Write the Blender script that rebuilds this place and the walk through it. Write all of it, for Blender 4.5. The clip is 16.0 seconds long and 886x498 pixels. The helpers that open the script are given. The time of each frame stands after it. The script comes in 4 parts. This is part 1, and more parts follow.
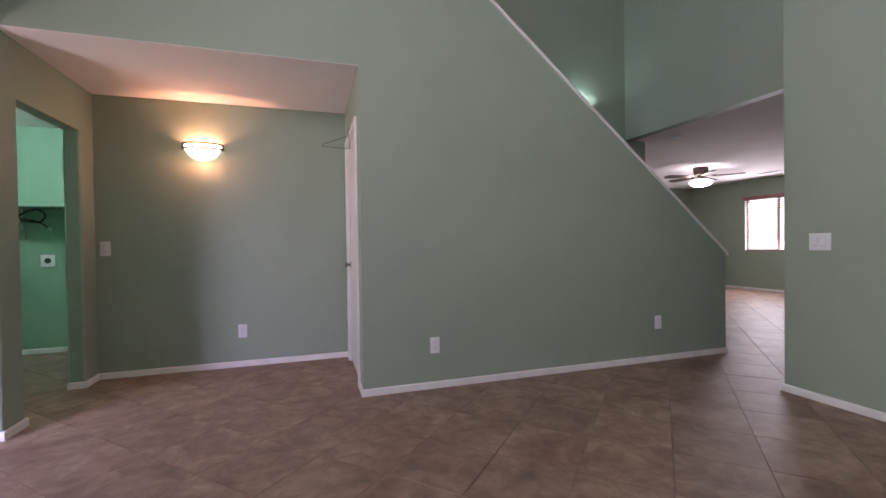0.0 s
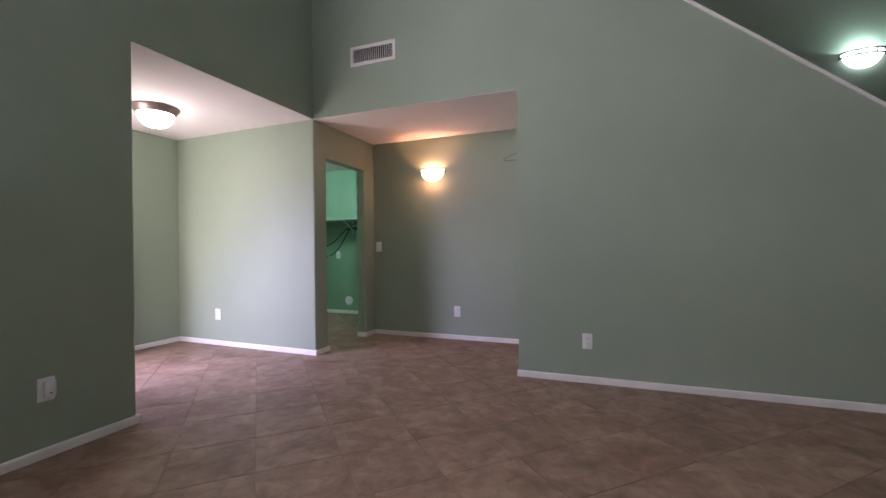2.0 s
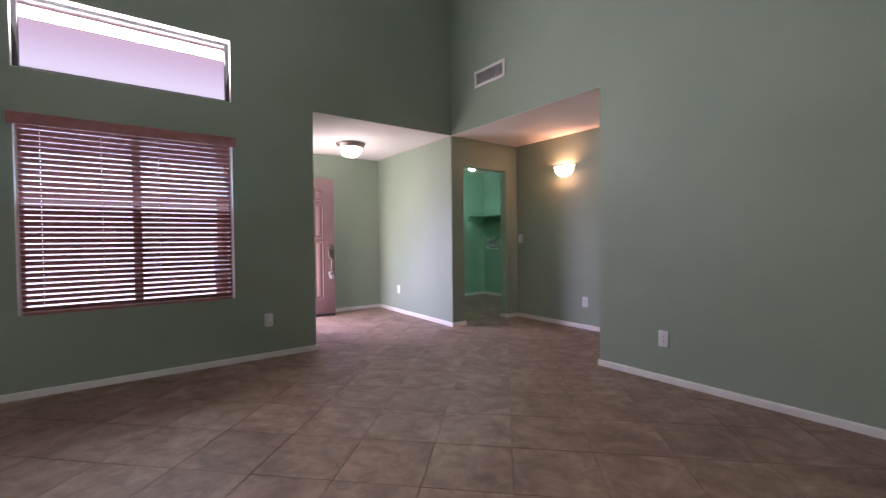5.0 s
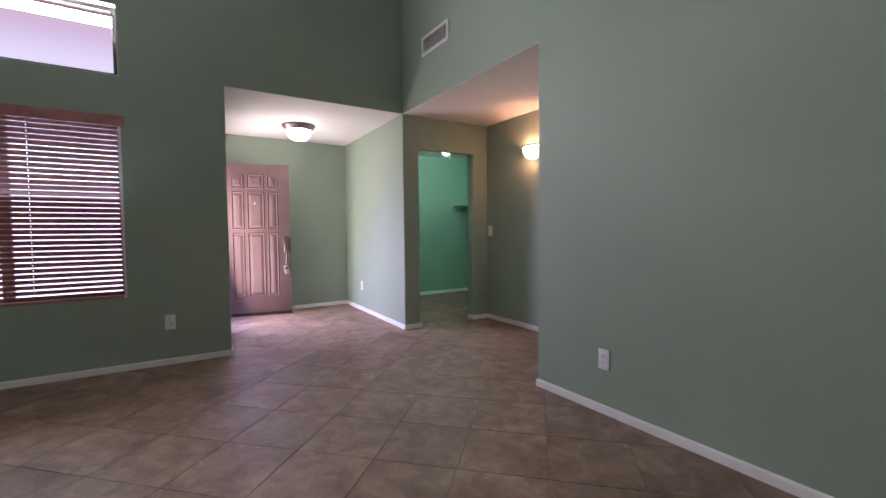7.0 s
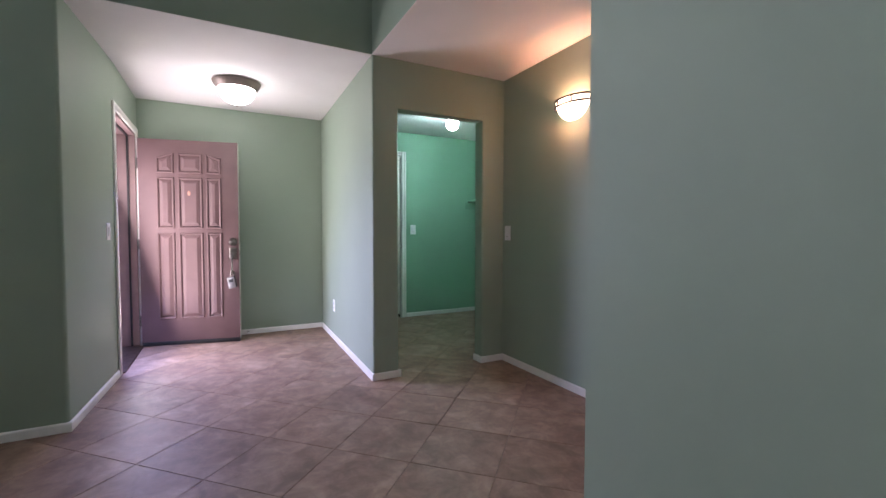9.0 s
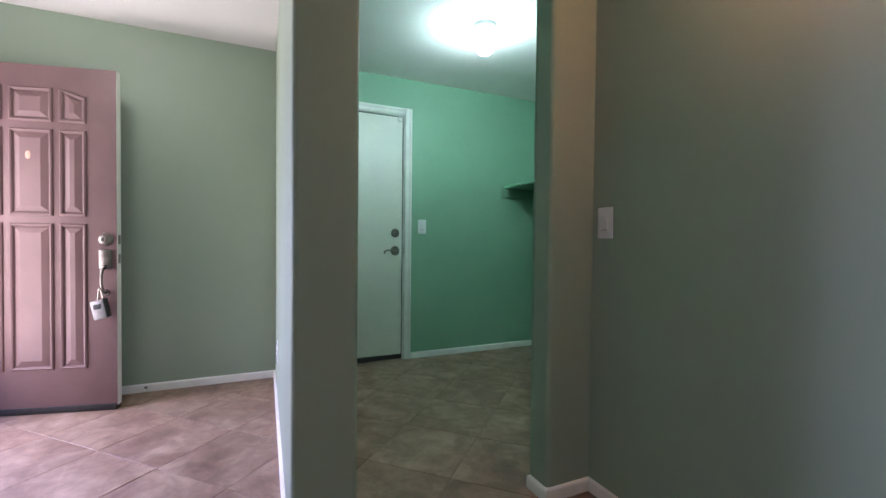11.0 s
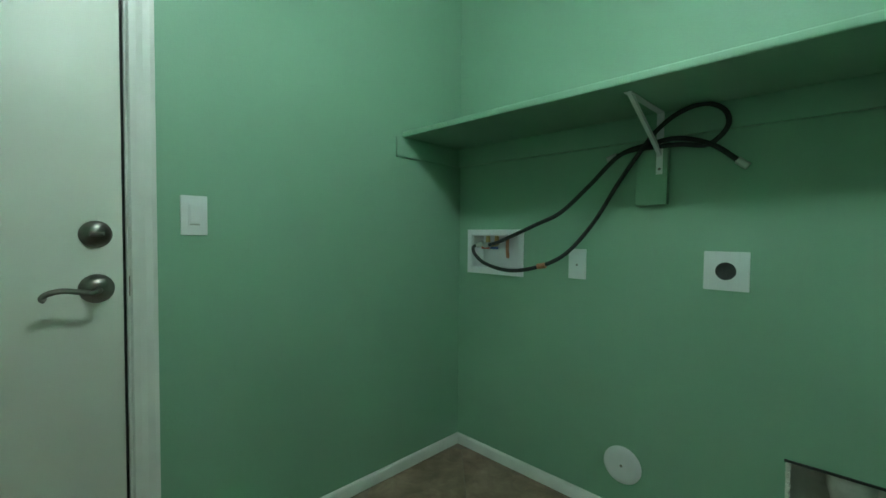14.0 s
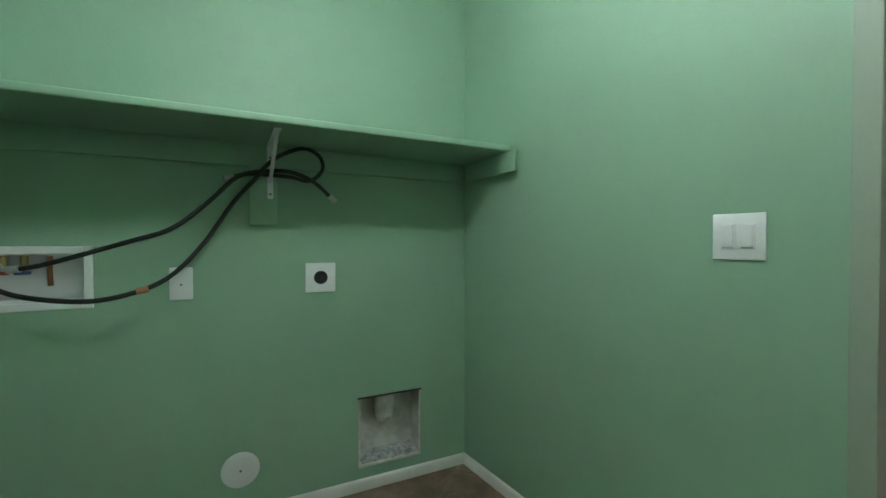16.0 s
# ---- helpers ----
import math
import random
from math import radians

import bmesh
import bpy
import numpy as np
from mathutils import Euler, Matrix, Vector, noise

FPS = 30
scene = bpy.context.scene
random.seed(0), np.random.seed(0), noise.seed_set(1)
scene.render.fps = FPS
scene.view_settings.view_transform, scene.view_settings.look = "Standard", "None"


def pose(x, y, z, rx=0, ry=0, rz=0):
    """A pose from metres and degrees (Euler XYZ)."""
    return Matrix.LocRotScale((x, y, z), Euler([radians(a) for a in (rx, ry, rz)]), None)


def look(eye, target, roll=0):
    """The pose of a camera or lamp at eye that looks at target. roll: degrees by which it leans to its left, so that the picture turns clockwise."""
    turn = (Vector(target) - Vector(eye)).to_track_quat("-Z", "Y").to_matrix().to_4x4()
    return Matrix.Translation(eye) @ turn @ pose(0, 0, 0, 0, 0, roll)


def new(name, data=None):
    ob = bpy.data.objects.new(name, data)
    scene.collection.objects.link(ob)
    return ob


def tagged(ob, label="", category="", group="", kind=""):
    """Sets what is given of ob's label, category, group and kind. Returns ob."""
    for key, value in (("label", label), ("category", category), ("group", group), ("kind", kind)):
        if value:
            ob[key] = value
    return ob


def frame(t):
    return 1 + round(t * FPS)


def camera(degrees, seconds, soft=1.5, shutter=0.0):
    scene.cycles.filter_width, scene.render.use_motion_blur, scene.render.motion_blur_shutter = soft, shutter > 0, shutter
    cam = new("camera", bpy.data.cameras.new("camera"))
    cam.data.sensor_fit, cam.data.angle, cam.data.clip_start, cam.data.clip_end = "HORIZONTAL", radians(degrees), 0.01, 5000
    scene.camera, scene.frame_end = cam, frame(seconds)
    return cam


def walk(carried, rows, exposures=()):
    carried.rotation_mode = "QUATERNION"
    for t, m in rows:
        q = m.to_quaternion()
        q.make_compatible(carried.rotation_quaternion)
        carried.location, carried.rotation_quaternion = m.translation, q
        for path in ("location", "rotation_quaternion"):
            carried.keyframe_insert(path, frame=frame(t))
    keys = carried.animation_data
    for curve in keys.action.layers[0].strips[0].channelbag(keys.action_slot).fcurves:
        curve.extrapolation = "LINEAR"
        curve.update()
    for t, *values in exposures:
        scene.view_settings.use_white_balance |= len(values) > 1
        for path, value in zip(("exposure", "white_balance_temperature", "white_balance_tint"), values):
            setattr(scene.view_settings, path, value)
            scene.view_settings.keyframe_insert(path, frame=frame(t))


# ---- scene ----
cam = camera(92.7, 16.0)
PATH = [
    (0, (1.081, 0.053, 1.117), (1.688, 1.958, 1.091), -0.8),
    (0.5, (1.282, -0.067, 1.107), (1.483, 1.923, 1.092), -0.8),
    (1, (1.567, -0.208, 1.101), (1.413, 1.786, 1.087), -0.9),
    (1.5, (1.844, -0.304, 1.095), (1.374, 1.639, 1.088), -0.5),
    (2, (2.155, -0.38, 1.095), (1.43, 1.484, 1.087), -0.6),
    (2.5, (2.462, -0.411, 1.1), (1.539, 1.363, 1.087), -0.6),
    (3, (2.735, -0.442, 1.107), (1.632, 1.226, 1.087), -0.3),
    (3.5, (3.033, -0.427, 1.116), (1.776, 1.128, 1.089), -0.3),
    (4, (3.279, -0.385, 1.118), (1.87, 1.034, 1.086), -0.4),
    (6.5, (3.721, 0.674, 1.122), (2.029, 1.738, 1.045), -0.6),
    (7, (3.621, 1.012, 1.121), (1.93, 2.077, 1.033), -0.5),
    (7.5, (3.447, 1.342, 1.124), (1.755, 2.404, 1.029), -0.3),
    (8, (3.147, 1.64, 1.131), (1.436, 2.671, 1.037), -0.1),
    (10.5, (1.132, 2.876, 1.055), (-0.695, 3.688, 1.006), 0.3),
    (11, (0.708, 3.076, 1.035), (-1.117, 3.895, 0.995), 0.6),
    (11.5, (0.286, 3.303, 1.026), (-1.536, 4.128, 0.986), 0.4),
    (12, (-0.097, 3.523, 1.045), (-1.924, 4.335, 1.004), 0.4),
    (12.5, (-0.466, 3.768, 1.088), (-2.290, 4.585, 1.036), 0.5),
    (13, (-0.793, 3.87, 1.098), (-2.581, 4.763, 1.038), 0.5),
    (13.5, (-1.065, 3.968, 1.101), (-2.742, 5.056, 1.043), 0.4),
    (14, (-1.272, 4.036, 1.102), (-2.679, 5.455, 1.033), 0.5),
    (14.5, (-1.445, 4.004, 1.106), (-2.34, 5.792, 1.074), 0.6),
    (15, (-1.608, 3.885, 1.111), (-1.85, 5.87, 1.097), 0.8),
    (15.5, (-1.763, 3.784, 1.121), (-1.441, 5.758, 1.109), 0.7),
    (16, (-1.95, 3.776, 1.143), (-1.039, 5.557, 1.113), 0.1),
]
walk(cam, [(t, look(eye, target, roll)) for t, eye, target, roll in PATH], exposures=[(0, 1.67, 6050, 24), (1.5, 1.56, 6050, 22), (4, 1.48, 6050, 23), (6.5, 1.46, 5950, 20), (8, 1.5, 5800, 18), (10.5, 1.38, 5450, 14), (11.5, 1.76, 5850, 14), (12.2, 1.78, 6100, 5), (13.5, 1.5, 5850, 1), (14.5, 1.65, 6300, 18), (15, 1.7, 6350, 21), (16, 1.75, 6400, 31)])

# ---- world, sun and daylight ----
world = bpy.data.worlds.new("world")
scene.world = world
world.use_nodes = True
wn = world.node_tree.nodes
sky = wn.new("ShaderNodeTexSky")
sky.sky_type, sky.sun_disc = "NISHITA", False
sky.sun_elevation, sky.sun_rotation = radians(52), radians(129.8)
wn["Background"].inputs[1].default_value = 0.15
world.node_tree.links.new(sky.outputs[0], wn["Background"].inputs[0])

sun = new("sun", bpy.data.lights.new("sun", "SUN"))
sun.data.energy, sun.data.angle, sun.data.color = 4.5, radians(0.5), (1.0, 0.95, 0.87)
sun.matrix_world = look((6.0, -5.0, 10.0), (0, 0, 0))


def area_light(name, eye, target, w, h, watts, colour, spread=180):
    """A rectangle of sky light in or before an opening."""
    ob = new(name, bpy.data.lights.new(name, "AREA"))
    ob.data.shape, ob.data.size, ob.data.size_y = "RECTANGLE", w, h
    ob.data.energy, ob.data.color, ob.data.spread = watts, colour, radians(spread)
    ob.matrix_world = look(eye, target)
    return ob


def point_light(name, place, watts, colour, radius=0.05):
    ob = new(name, bpy.data.lights.new(name, "POINT"))
    ob.data.energy, ob.data.color, ob.data.shadow_soft_size = watts, colour, radius
    ob.location = place
    return ob


area_light("window_daylight", (-0.598, -0.05, 1.3), (0.5, -0.05, 2.0), 1.36, 1.3, 5.4, (0.58, 0.84, 1.0))
area_light("clerestory_daylight", (-0.695, -0.05, 2.648), (1, -0.05, 3.2), 1.34, 0.46, 31, (1.0, 0.90, 0.86))
area_light("doorway_skylight", (-2.0, 1.40, 1.1), (-1.2, 2.3, 0.0), 0.55, 1.7, 9.5, (0.50, 0.50, 1.0), 120)
area_light("doorway_ground_light", (-2.08, 1.36, 1.0), (-1.75, 3.18, 1.55), 0.66, 1.6, 15, (1.0, 0.82, 0.71), 180)
area_light("family_window_daylight", (10.33, 6.35, 1.45), (8, 6.2, 1.0), 1.25, 1.1, 18, (1.0, 0.92, 0.90))
SCONCE_W, SCONCE2_W = 8.0, 1.6

# ---- materials ----
def material(name, rough=0.6, metal=0.0, spec=0.5):
    m = bpy.data.materials.new(name)
    m.use_nodes = True
    b = m.node_tree.nodes["Principled BSDF"]
    b.inputs["Roughness"].default_value, b.inputs["Metallic"].default_value = rough, metal
    b.inputs["Specular IOR Level"].default_value = spec
    return m, m.node_tree.nodes, m.node_tree.links, b


def mottled(name, a, b, scale, rough=0.6, metal=0.0, bump=0.0, bump_scale=200.0, detail=4.0, rough_vary=0.0, spec=0.5, c=None, c_scale=1.0):
    """Two tones mixed by noise, a third large-scale tone if given, and a fine relief."""
    m, n, l, p = material(name, rough, metal, spec)
    co = n.new("ShaderNodeTexCoord")
    t = n.new("ShaderNodeTexNoise")
    t.inputs["Scale"].default_value, t.inputs["Detail"].default_value = scale, detail
    l.new(co.outputs["Object"], t.inputs["Vector"])
    ramp = n.new("ShaderNodeValToRGB")
    ramp.color_ramp.elements[0].position, ramp.color_ramp.elements[1].position = 0.35, 0.65
    ramp.color_ramp.elements[0].color, ramp.color_ramp.elements[1].color = (*a, 1), (*b, 1)
    l.new(t.outputs["Fac"], ramp.inputs["Fac"])
    out = ramp.outputs["Color"]
    if c:
        t3 = n.new("ShaderNodeTexNoise")
        t3.inputs["Scale"].default_value, t3.inputs["Detail"].default_value = c_scale, 3
        l.new(co.outputs["Object"], t3.inputs["Vector"])
        r3 = n.new("ShaderNodeValToRGB")
        r3.color_ramp.elements[0].position, r3.color_ramp.elements[1].position = 0.45, 0.75
        l.new(t3.outputs["Fac"], r3.inputs["Fac"])
        mix = n.new("ShaderNodeMixRGB")
        mix.inputs[2].default_value = (*c, 1)
        l.new(r3.outputs["Color"], mix.inputs[0])
        l.new(out, mix.inputs[1])
        out = mix.outputs[0]
    l.new(out, p.inputs["Base Color"])
    if rough_vary:
        mr = n.new("ShaderNodeMapRange")
        mr.inputs[3].default_value, mr.inputs[4].default_value = rough - rough_vary, rough + rough_vary
        l.new(t.outputs["Fac"], mr.inputs[0])
        l.new(mr.outputs[0], p.inputs["Roughness"])
    if bump:
        t2 = n.new("ShaderNodeTexNoise")
        t2.inputs["Scale"].default_value, t2.inputs["Detail"].default_value = bump_scale, 2
        l.new(co.outputs["Object"], t2.inputs["Vector"])
        bp = n.new("ShaderNodeBump")
        bp.inputs["Strength"].default_value, bp.inputs["Distance"].default_value = bump, 0.002
        l.new(t2.outputs["Fac"], bp.inputs["Height"])
        l.new(bp.outputs[0], p.inputs["Normal"])
    return m


def glow(name, colour, strength):
    m, n, l, p = material(name, 0.3)
    p.inputs["Base Color"].default_value = (0.9, 0.88, 0.85, 1)
    p.inputs["Emission Color"].default_value = (*colour, 1)
    p.inputs["Emission Strength"].default_value = strength
    return m


def clear_glass(name):
    m, n, l, p = material(name, 0.02)
    p.inputs["Base Color"].default_value = (0.97, 0.98, 0.98, 1)
    p.inputs["Transmission Weight"].default_value, p.inputs["IOR"].default_value = 1.0, 1.02
    return m


SAGE = mottled("sage_wall_paint", (0.287, 0.358, 0.280), (0.312, 0.383, 0.304), 1.3, 0.54, bump=0.07, bump_scale=140, spec=0.38)
LAUNDRY = mottled("green_laundry_paint", (0.238, 0.412, 0.290), (0.258, 0.437, 0.310), 1.6, 0.5, bump=0.25, bump_scale=140, spec=0.35)
CEILING = mottled("white_ceiling_paint", (0.76, 0.74, 0.73), (0.80, 0.78, 0.77), 2.0, 0.8, bump=0.35, bump_scale=110, spec=0.2)
TRIM = mottled("white_trim_paint", (0.72, 0.71, 0.69), (0.80, 0.79, 0.77), 6.0, 0.4, bump=0.05, bump_scale=60)
GROUT = mottled("brown_grout", (0.225, 0.168, 0.137), (0.275, 0.208, 0.170), 30.0, 0.9, bump=0.4)
PLASTIC = mottled("white_plastic", (0.75, 0.76, 0.78), (0.80, 0.81, 0.83), 8.0, 0.35)
DARK = mottled("black_rubber", (0.012, 0.012, 0.013), (0.022, 0.022, 0.023), 40.0, 0.55, bump=0.1)
SLOT = mottled("dark_slot", (0.02, 0.02, 0.02), (0.03, 0.03, 0.03), 10.0, 0.7)
MAUVE = mottled("mauve_door_paint", (0.140, 0.083, 0.086), (0.165, 0.100, 0.102), 5.0, 0.6, bump=0.12, bump_scale=90, rough_vary=0.05)
JAMB = mottled("mauve_jamb_paint", (0.24, 0.165, 0.165), (0.28, 0.19, 0.185), 8.0, 0.5, bump=0.1)
DOORWHITE = mottled("white_door_paint", (0.68, 0.69, 0.635), (0.73, 0.74, 0.68), 3.0, 0.4, bump=0.1, bump_scale=50, rough_vary=0.06)
NICKEL = mottled("satin_nickel", (0.19, 0.175, 0.16), (0.28, 0.26, 0.24), 30.0, 0.3, 1.0)
BRONZE = mottled("oil_rubbed_bronze", (0.10, 0.07, 0.055), (0.16, 0.115, 0.09), 25.0, 0.35, 0.85)
PEWTER = mottled("pewter_finish", (0.28, 0.22, 0.20), (0.36, 0.29, 0.26), 20.0, 0.4, 0.7)
DARKBAND = mottled("dark_bronze_band", (0.03, 0.02, 0.016), (0.05, 0.035, 0.028), 25.0, 0.6)
BLINDWOOD = mottled("red_brown_wood", (0.30, 0.122, 0.108), (0.39, 0.172, 0.155), 14.0, 0.28, bump=0.1, bump_scale=60)
BLACKFRAME = mottled("dark_window_frame", (0.05, 0.05, 0.05), (0.07, 0.07, 0.07), 10.0, 0.45)
STUCCO = mottled("pink_stucco", (0.36, 0.20, 0.175), (0.43, 0.25, 0.215), 9.0, 0.9, bump=0.9, bump_scale=60)
CONCRETE = mottled("pale_concrete", (0.42, 0.41, 0.39), (0.52, 0.50, 0.48), 4.0, 0.85, bump=0.5, bump_scale=80)
GALV = mottled("galvanised_sheet", (0.45, 0.45, 0.44), (0.60, 0.60, 0.58), 22.0, 0.45, 0.6)
DUSTY = mottled("dusty_grey_box", (0.45, 0.45, 0.42), (0.66, 0.66, 0.62), 16.0, 0.7, bump=0.5, bump_scale=70)
COPPER = mottled("copper_pipe", (0.50, 0.22, 0.13), (0.58, 0.28, 0.17), 20.0, 0.4, 0.9)
REDP = mottled("red_valve", (0.42, 0.05, 0.03), (0.5, 0.07, 0.04), 20.0, 0.4)
BLUEP = mottled("blue_valve", (0.04, 0.08, 0.25), (0.05, 0.1, 0.3), 20.0, 0.4)
BRASS = mottled("brass_fitting", (0.55, 0.40, 0.18), (0.62, 0.46, 0.22), 20.0, 0.35, 1.0)
LINT = mottled("grey_lint", (0.20, 0.21, 0.22), (0.42, 0.43, 0.43), 45.0, 0.95, bump=1.0, bump_scale=90)
PAPER = mottled("cut_wall_edge", (0.55, 0.53, 0.47), (0.68, 0.66, 0.6), 50.0, 0.9, bump=0.8)
WIRE = mottled("grey_wire", (0.10, 0.095, 0.09), (0.15, 0.14, 0.13), 20.0, 0.4, 0.8)
FANDARK = mottled("dark_fan_wood", (0.045, 0.028, 0.02), (0.075, 0.045, 0.032), 14.0, 0.4)
GLASS = clear_glass("window_glass")
GLOW_FOYER = glow("lit_foyer_glass", (1.0, 0.90, 0.74), 10.0)
GLOW_WARM = glow("lit_amber_glass", (1.0, 0.68, 0.42), 3.0)
GLOW_COOL = glow("lit_cool_glass", (0.86, 1.0, 0.94), 2.6)
GLOW_LAUNDRY = glow("lit_laundry_globe", (0.80, 1.0, 0.88), 52.0)
LOCKGREY = mottled("grey_cast_metal", (0.23, 0.225, 0.23), (0.33, 0.32, 0.32), 30.0, 0.55, 0.3)
PEACH = mottled("peach_plate", (0.52, 0.27, 0.20), (0.60, 0.33, 0.25), 20.0, 0.5)
GLOW_FAN = glow("lit_fan_glass", (1.0, 0.92, 0.88), 9.0)


def tile_material():
    """Mottled brown ceramic, a little different from tile to tile."""
    m, n, l, p = material("brown_stone_look_tile", 0.45, spec=0.32)
    geo = n.new("ShaderNodeNewGeometry")
    info = n.new("ShaderNodeObjectInfo")
    add = n.new("ShaderNodeVectorMath")
    add.operation = "MULTIPLY_ADD"
    comb = n.new("ShaderNodeCombineXYZ")
    for k in range(3):
        l.new(info.outputs["Random"], comb.inputs[k])
    add.inputs[1].default_value = (37.0, 53.0, 0.0)
    l.new(comb.outputs[0], add.inputs[0])
    l.new(geo.outputs["Position"], add.inputs[2])
    big, mid, fine = (n.new("ShaderNodeTexNoise") for _ in range(3))
    for t, s, d in ((big, 3.4, 6.0), (mid, 9.5, 5.0), (fine, 90.0, 3.0)):
        t.inputs["Scale"].default_value, t.inputs["Detail"].default_value = s, d
        t.inputs["Roughness"].default_value = 0.62
        t.inputs["Distortion"].default_value = 0.6
        l.new(add.outputs[0], t.inputs["Vector"])
    ramp = n.new("ShaderNodeValToRGB")
    el = ramp.color_ramp.elements
    el[0].position, el[0].color = 0.30, (0.196, 0.122, 0.090, 1)
    el[1].position, el[1].color = 0.72, (0.385, 0.282, 0.212, 1)
    e = el.new(0.5)
    e.color = (0.282, 0.194, 0.143, 1)
    l.new(big.outputs["Fac"], ramp.inputs["Fac"])
    ramp2 = n.new("ShaderNodeValToRGB")
    ramp2.color_ramp.elements[0].position, ramp2.color_ramp.elements[1].position = 0.38, 0.68
    ramp2.color_ramp.elements[0].color, ramp2.color_ramp.elements[1].color = (0.74, 0.72, 0.705, 1), (1.17, 1.16, 1.15, 1)
    l.new(mid.outputs["Fac"], ramp2.inputs["Fac"])
    mul = n.new("ShaderNodeMixRGB")
    mul.blend_type, mul.inputs[0].default_value = "MULTIPLY", 1.0
    l.new(ramp.outputs[0], mul.inputs[1])
    l.new(ramp2.outputs[0], mul.inputs[2])
    hsv = n.new("ShaderNodeHueSaturation")
    mr = n.new("ShaderNodeMapRange")
    mr.inputs[3].default_value, mr.inputs[4].default_value = 0.90, 1.09
    l.new(info.outputs["Random"], mr.inputs[0])
    l.new(mr.outputs[0], hsv.inputs["Value"])
    l.new(mul.outputs[0], hsv.inputs["Color"])
    l.new(hsv.outputs[0], p.inputs["Base Color"])
    rr = n.new("ShaderNodeMapRange")
    rr.inputs[3].default_value, rr.inputs[4].default_value = 0.38, 0.60
    l.new(mid.outputs["Fac"], rr.inputs[0])
    l.new(rr.outputs[0], p.inputs["Roughness"])
    bp = n.new("ShaderNodeBump")
    bp.inputs["Strength"].default_value, bp.inputs["Distance"].default_value = 0.22, 0.003
    l.new(mid.outputs["Fac"], bp.inputs["Height"])
    l.new(bp.outputs[0], p.inputs["Normal"])
    return m


TILE = tile_material()


# ---- mesh helpers ----
def mesh_of(name, bm, mat, smooth=False):
    me = bpy.data.meshes.new(name)
    bmesh.ops.recalc_face_normals(bm, faces=bm.faces[:])
    bm.to_mesh(me)
    bm.free()
    me.materials.append(mat)
    if smooth:
        for f in me.polygons:
            f.use_smooth = True
        me.set_sharp_from_angle(angle=radians(35))
    return me


def part(name, bm, mat, parent=None, label="", smooth=True):
    """One mesh object, under a thing or a part if given."""
    ob = new(name, mesh_of(name, bm, mat, smooth))
    if parent is not None:
        ob.parent = parent
    if label:
        ob["label"] = label
    return ob


def thing(name, place, label, category, rz=0.0, group="", kind=""):
    """An empty at the base of a thing, that holds its parts."""
    ob = new(name)
    ob.empty_display_size = 0.1
    ob.matrix_world = pose(*place, 0, 0, rz)
    return tagged(ob, label, category, group, kind)


def box(bm, x0, x1, y0, y1, z0, z1, bevel=0.0, segs=2, m=None):
    v = [bm.verts.new(c) for c in ((x0, y0, z0), (x1, y0, z0), (x1, y1, z0), (x0, y1, z0), (x0, y0, z1), (x1, y0, z1), (x1, y1, z1), (x0, y1, z1))]
    f = [bm.faces.new([v[i] for i in q]) for q in ((0, 3, 2, 1), (4, 5, 6, 7), (0, 1, 5, 4), (1, 2, 6, 5), (2, 3, 7, 6), (3, 0, 4, 7))]
    if bevel:
        es = list({e for q in f for e in q.edges})
        r = bmesh.ops.bevel(bm, geom=es, offset=bevel, segments=segs, affect="EDGES", profile=0.5)
        v = list({w for q in r["faces"] for w in q.verts} | {w for w in v if w.is_valid})
    if m is not None:
        bmesh.ops.transform(bm, matrix=m, verts=v)
    return v


def one_box(*a, **k):
    bm = bmesh.new()
    box(bm, *a, **k)
    return bm


def prism(bm, outline, axis, a, b, rounded=(), radius=0.018):
    """An outline in two axes drawn out along the third; the drawn-out edges at the rounded corners become bullnoses."""
    def put(p, d):
        c = list(p)
        c.insert(axis, d)
        return bm.verts.new(c)
    lo, hi = [put(p, a) for p in outline], [put(p, b) for p in outline]
    n = len(outline)
    bm.faces.new(lo), bm.faces.new(hi)
    for i in range(n):
        bm.faces.new((lo[i], lo[(i + 1) % n], hi[(i + 1) % n], hi[i]))
    if rounded:
        bm.edges.ensure_lookup_table()
        es = [e for e in bm.edges for i in rounded if {lo[i], hi[i]} == set(e.verts)]
        bmesh.ops.bevel(bm, geom=es, offset=radius, segments=4, affect="EDGES", profile=0.5)
    return bm


def lathe(bm, profile, steps=32, m=None, sweep=2 * math.pi, start=0.0):
    """Turns a profile of (radius, height) round the z axis."""
    closed = abs(sweep - 2 * math.pi) < 1e-6
    cols = steps if closed else steps + 1
    rings, made = [], []
    for r, z in profile:
        if r < 1e-6:
            v = bm.verts.new((0, 0, z))
            rings.append([v] * cols)
            made.append(v)
        else:
            ring = [bm.verts.new((r * math.cos(start + sweep * k / steps), r * math.sin(start + sweep * k / steps), z)) for k in range(cols)]
            rings.append(ring)
            made += ring
    for p, q in zip(rings, rings[1:]):
        for k in range(steps):
            k2 = (k + 1) % cols
            f = list(dict.fromkeys((p[k], p[k2], q[k2], q[k])))
            if len(f) > 2:
                bm.faces.new(f)
    if m is not None:
        bmesh.ops.transform(bm, matrix=m, verts=made)
    return bm


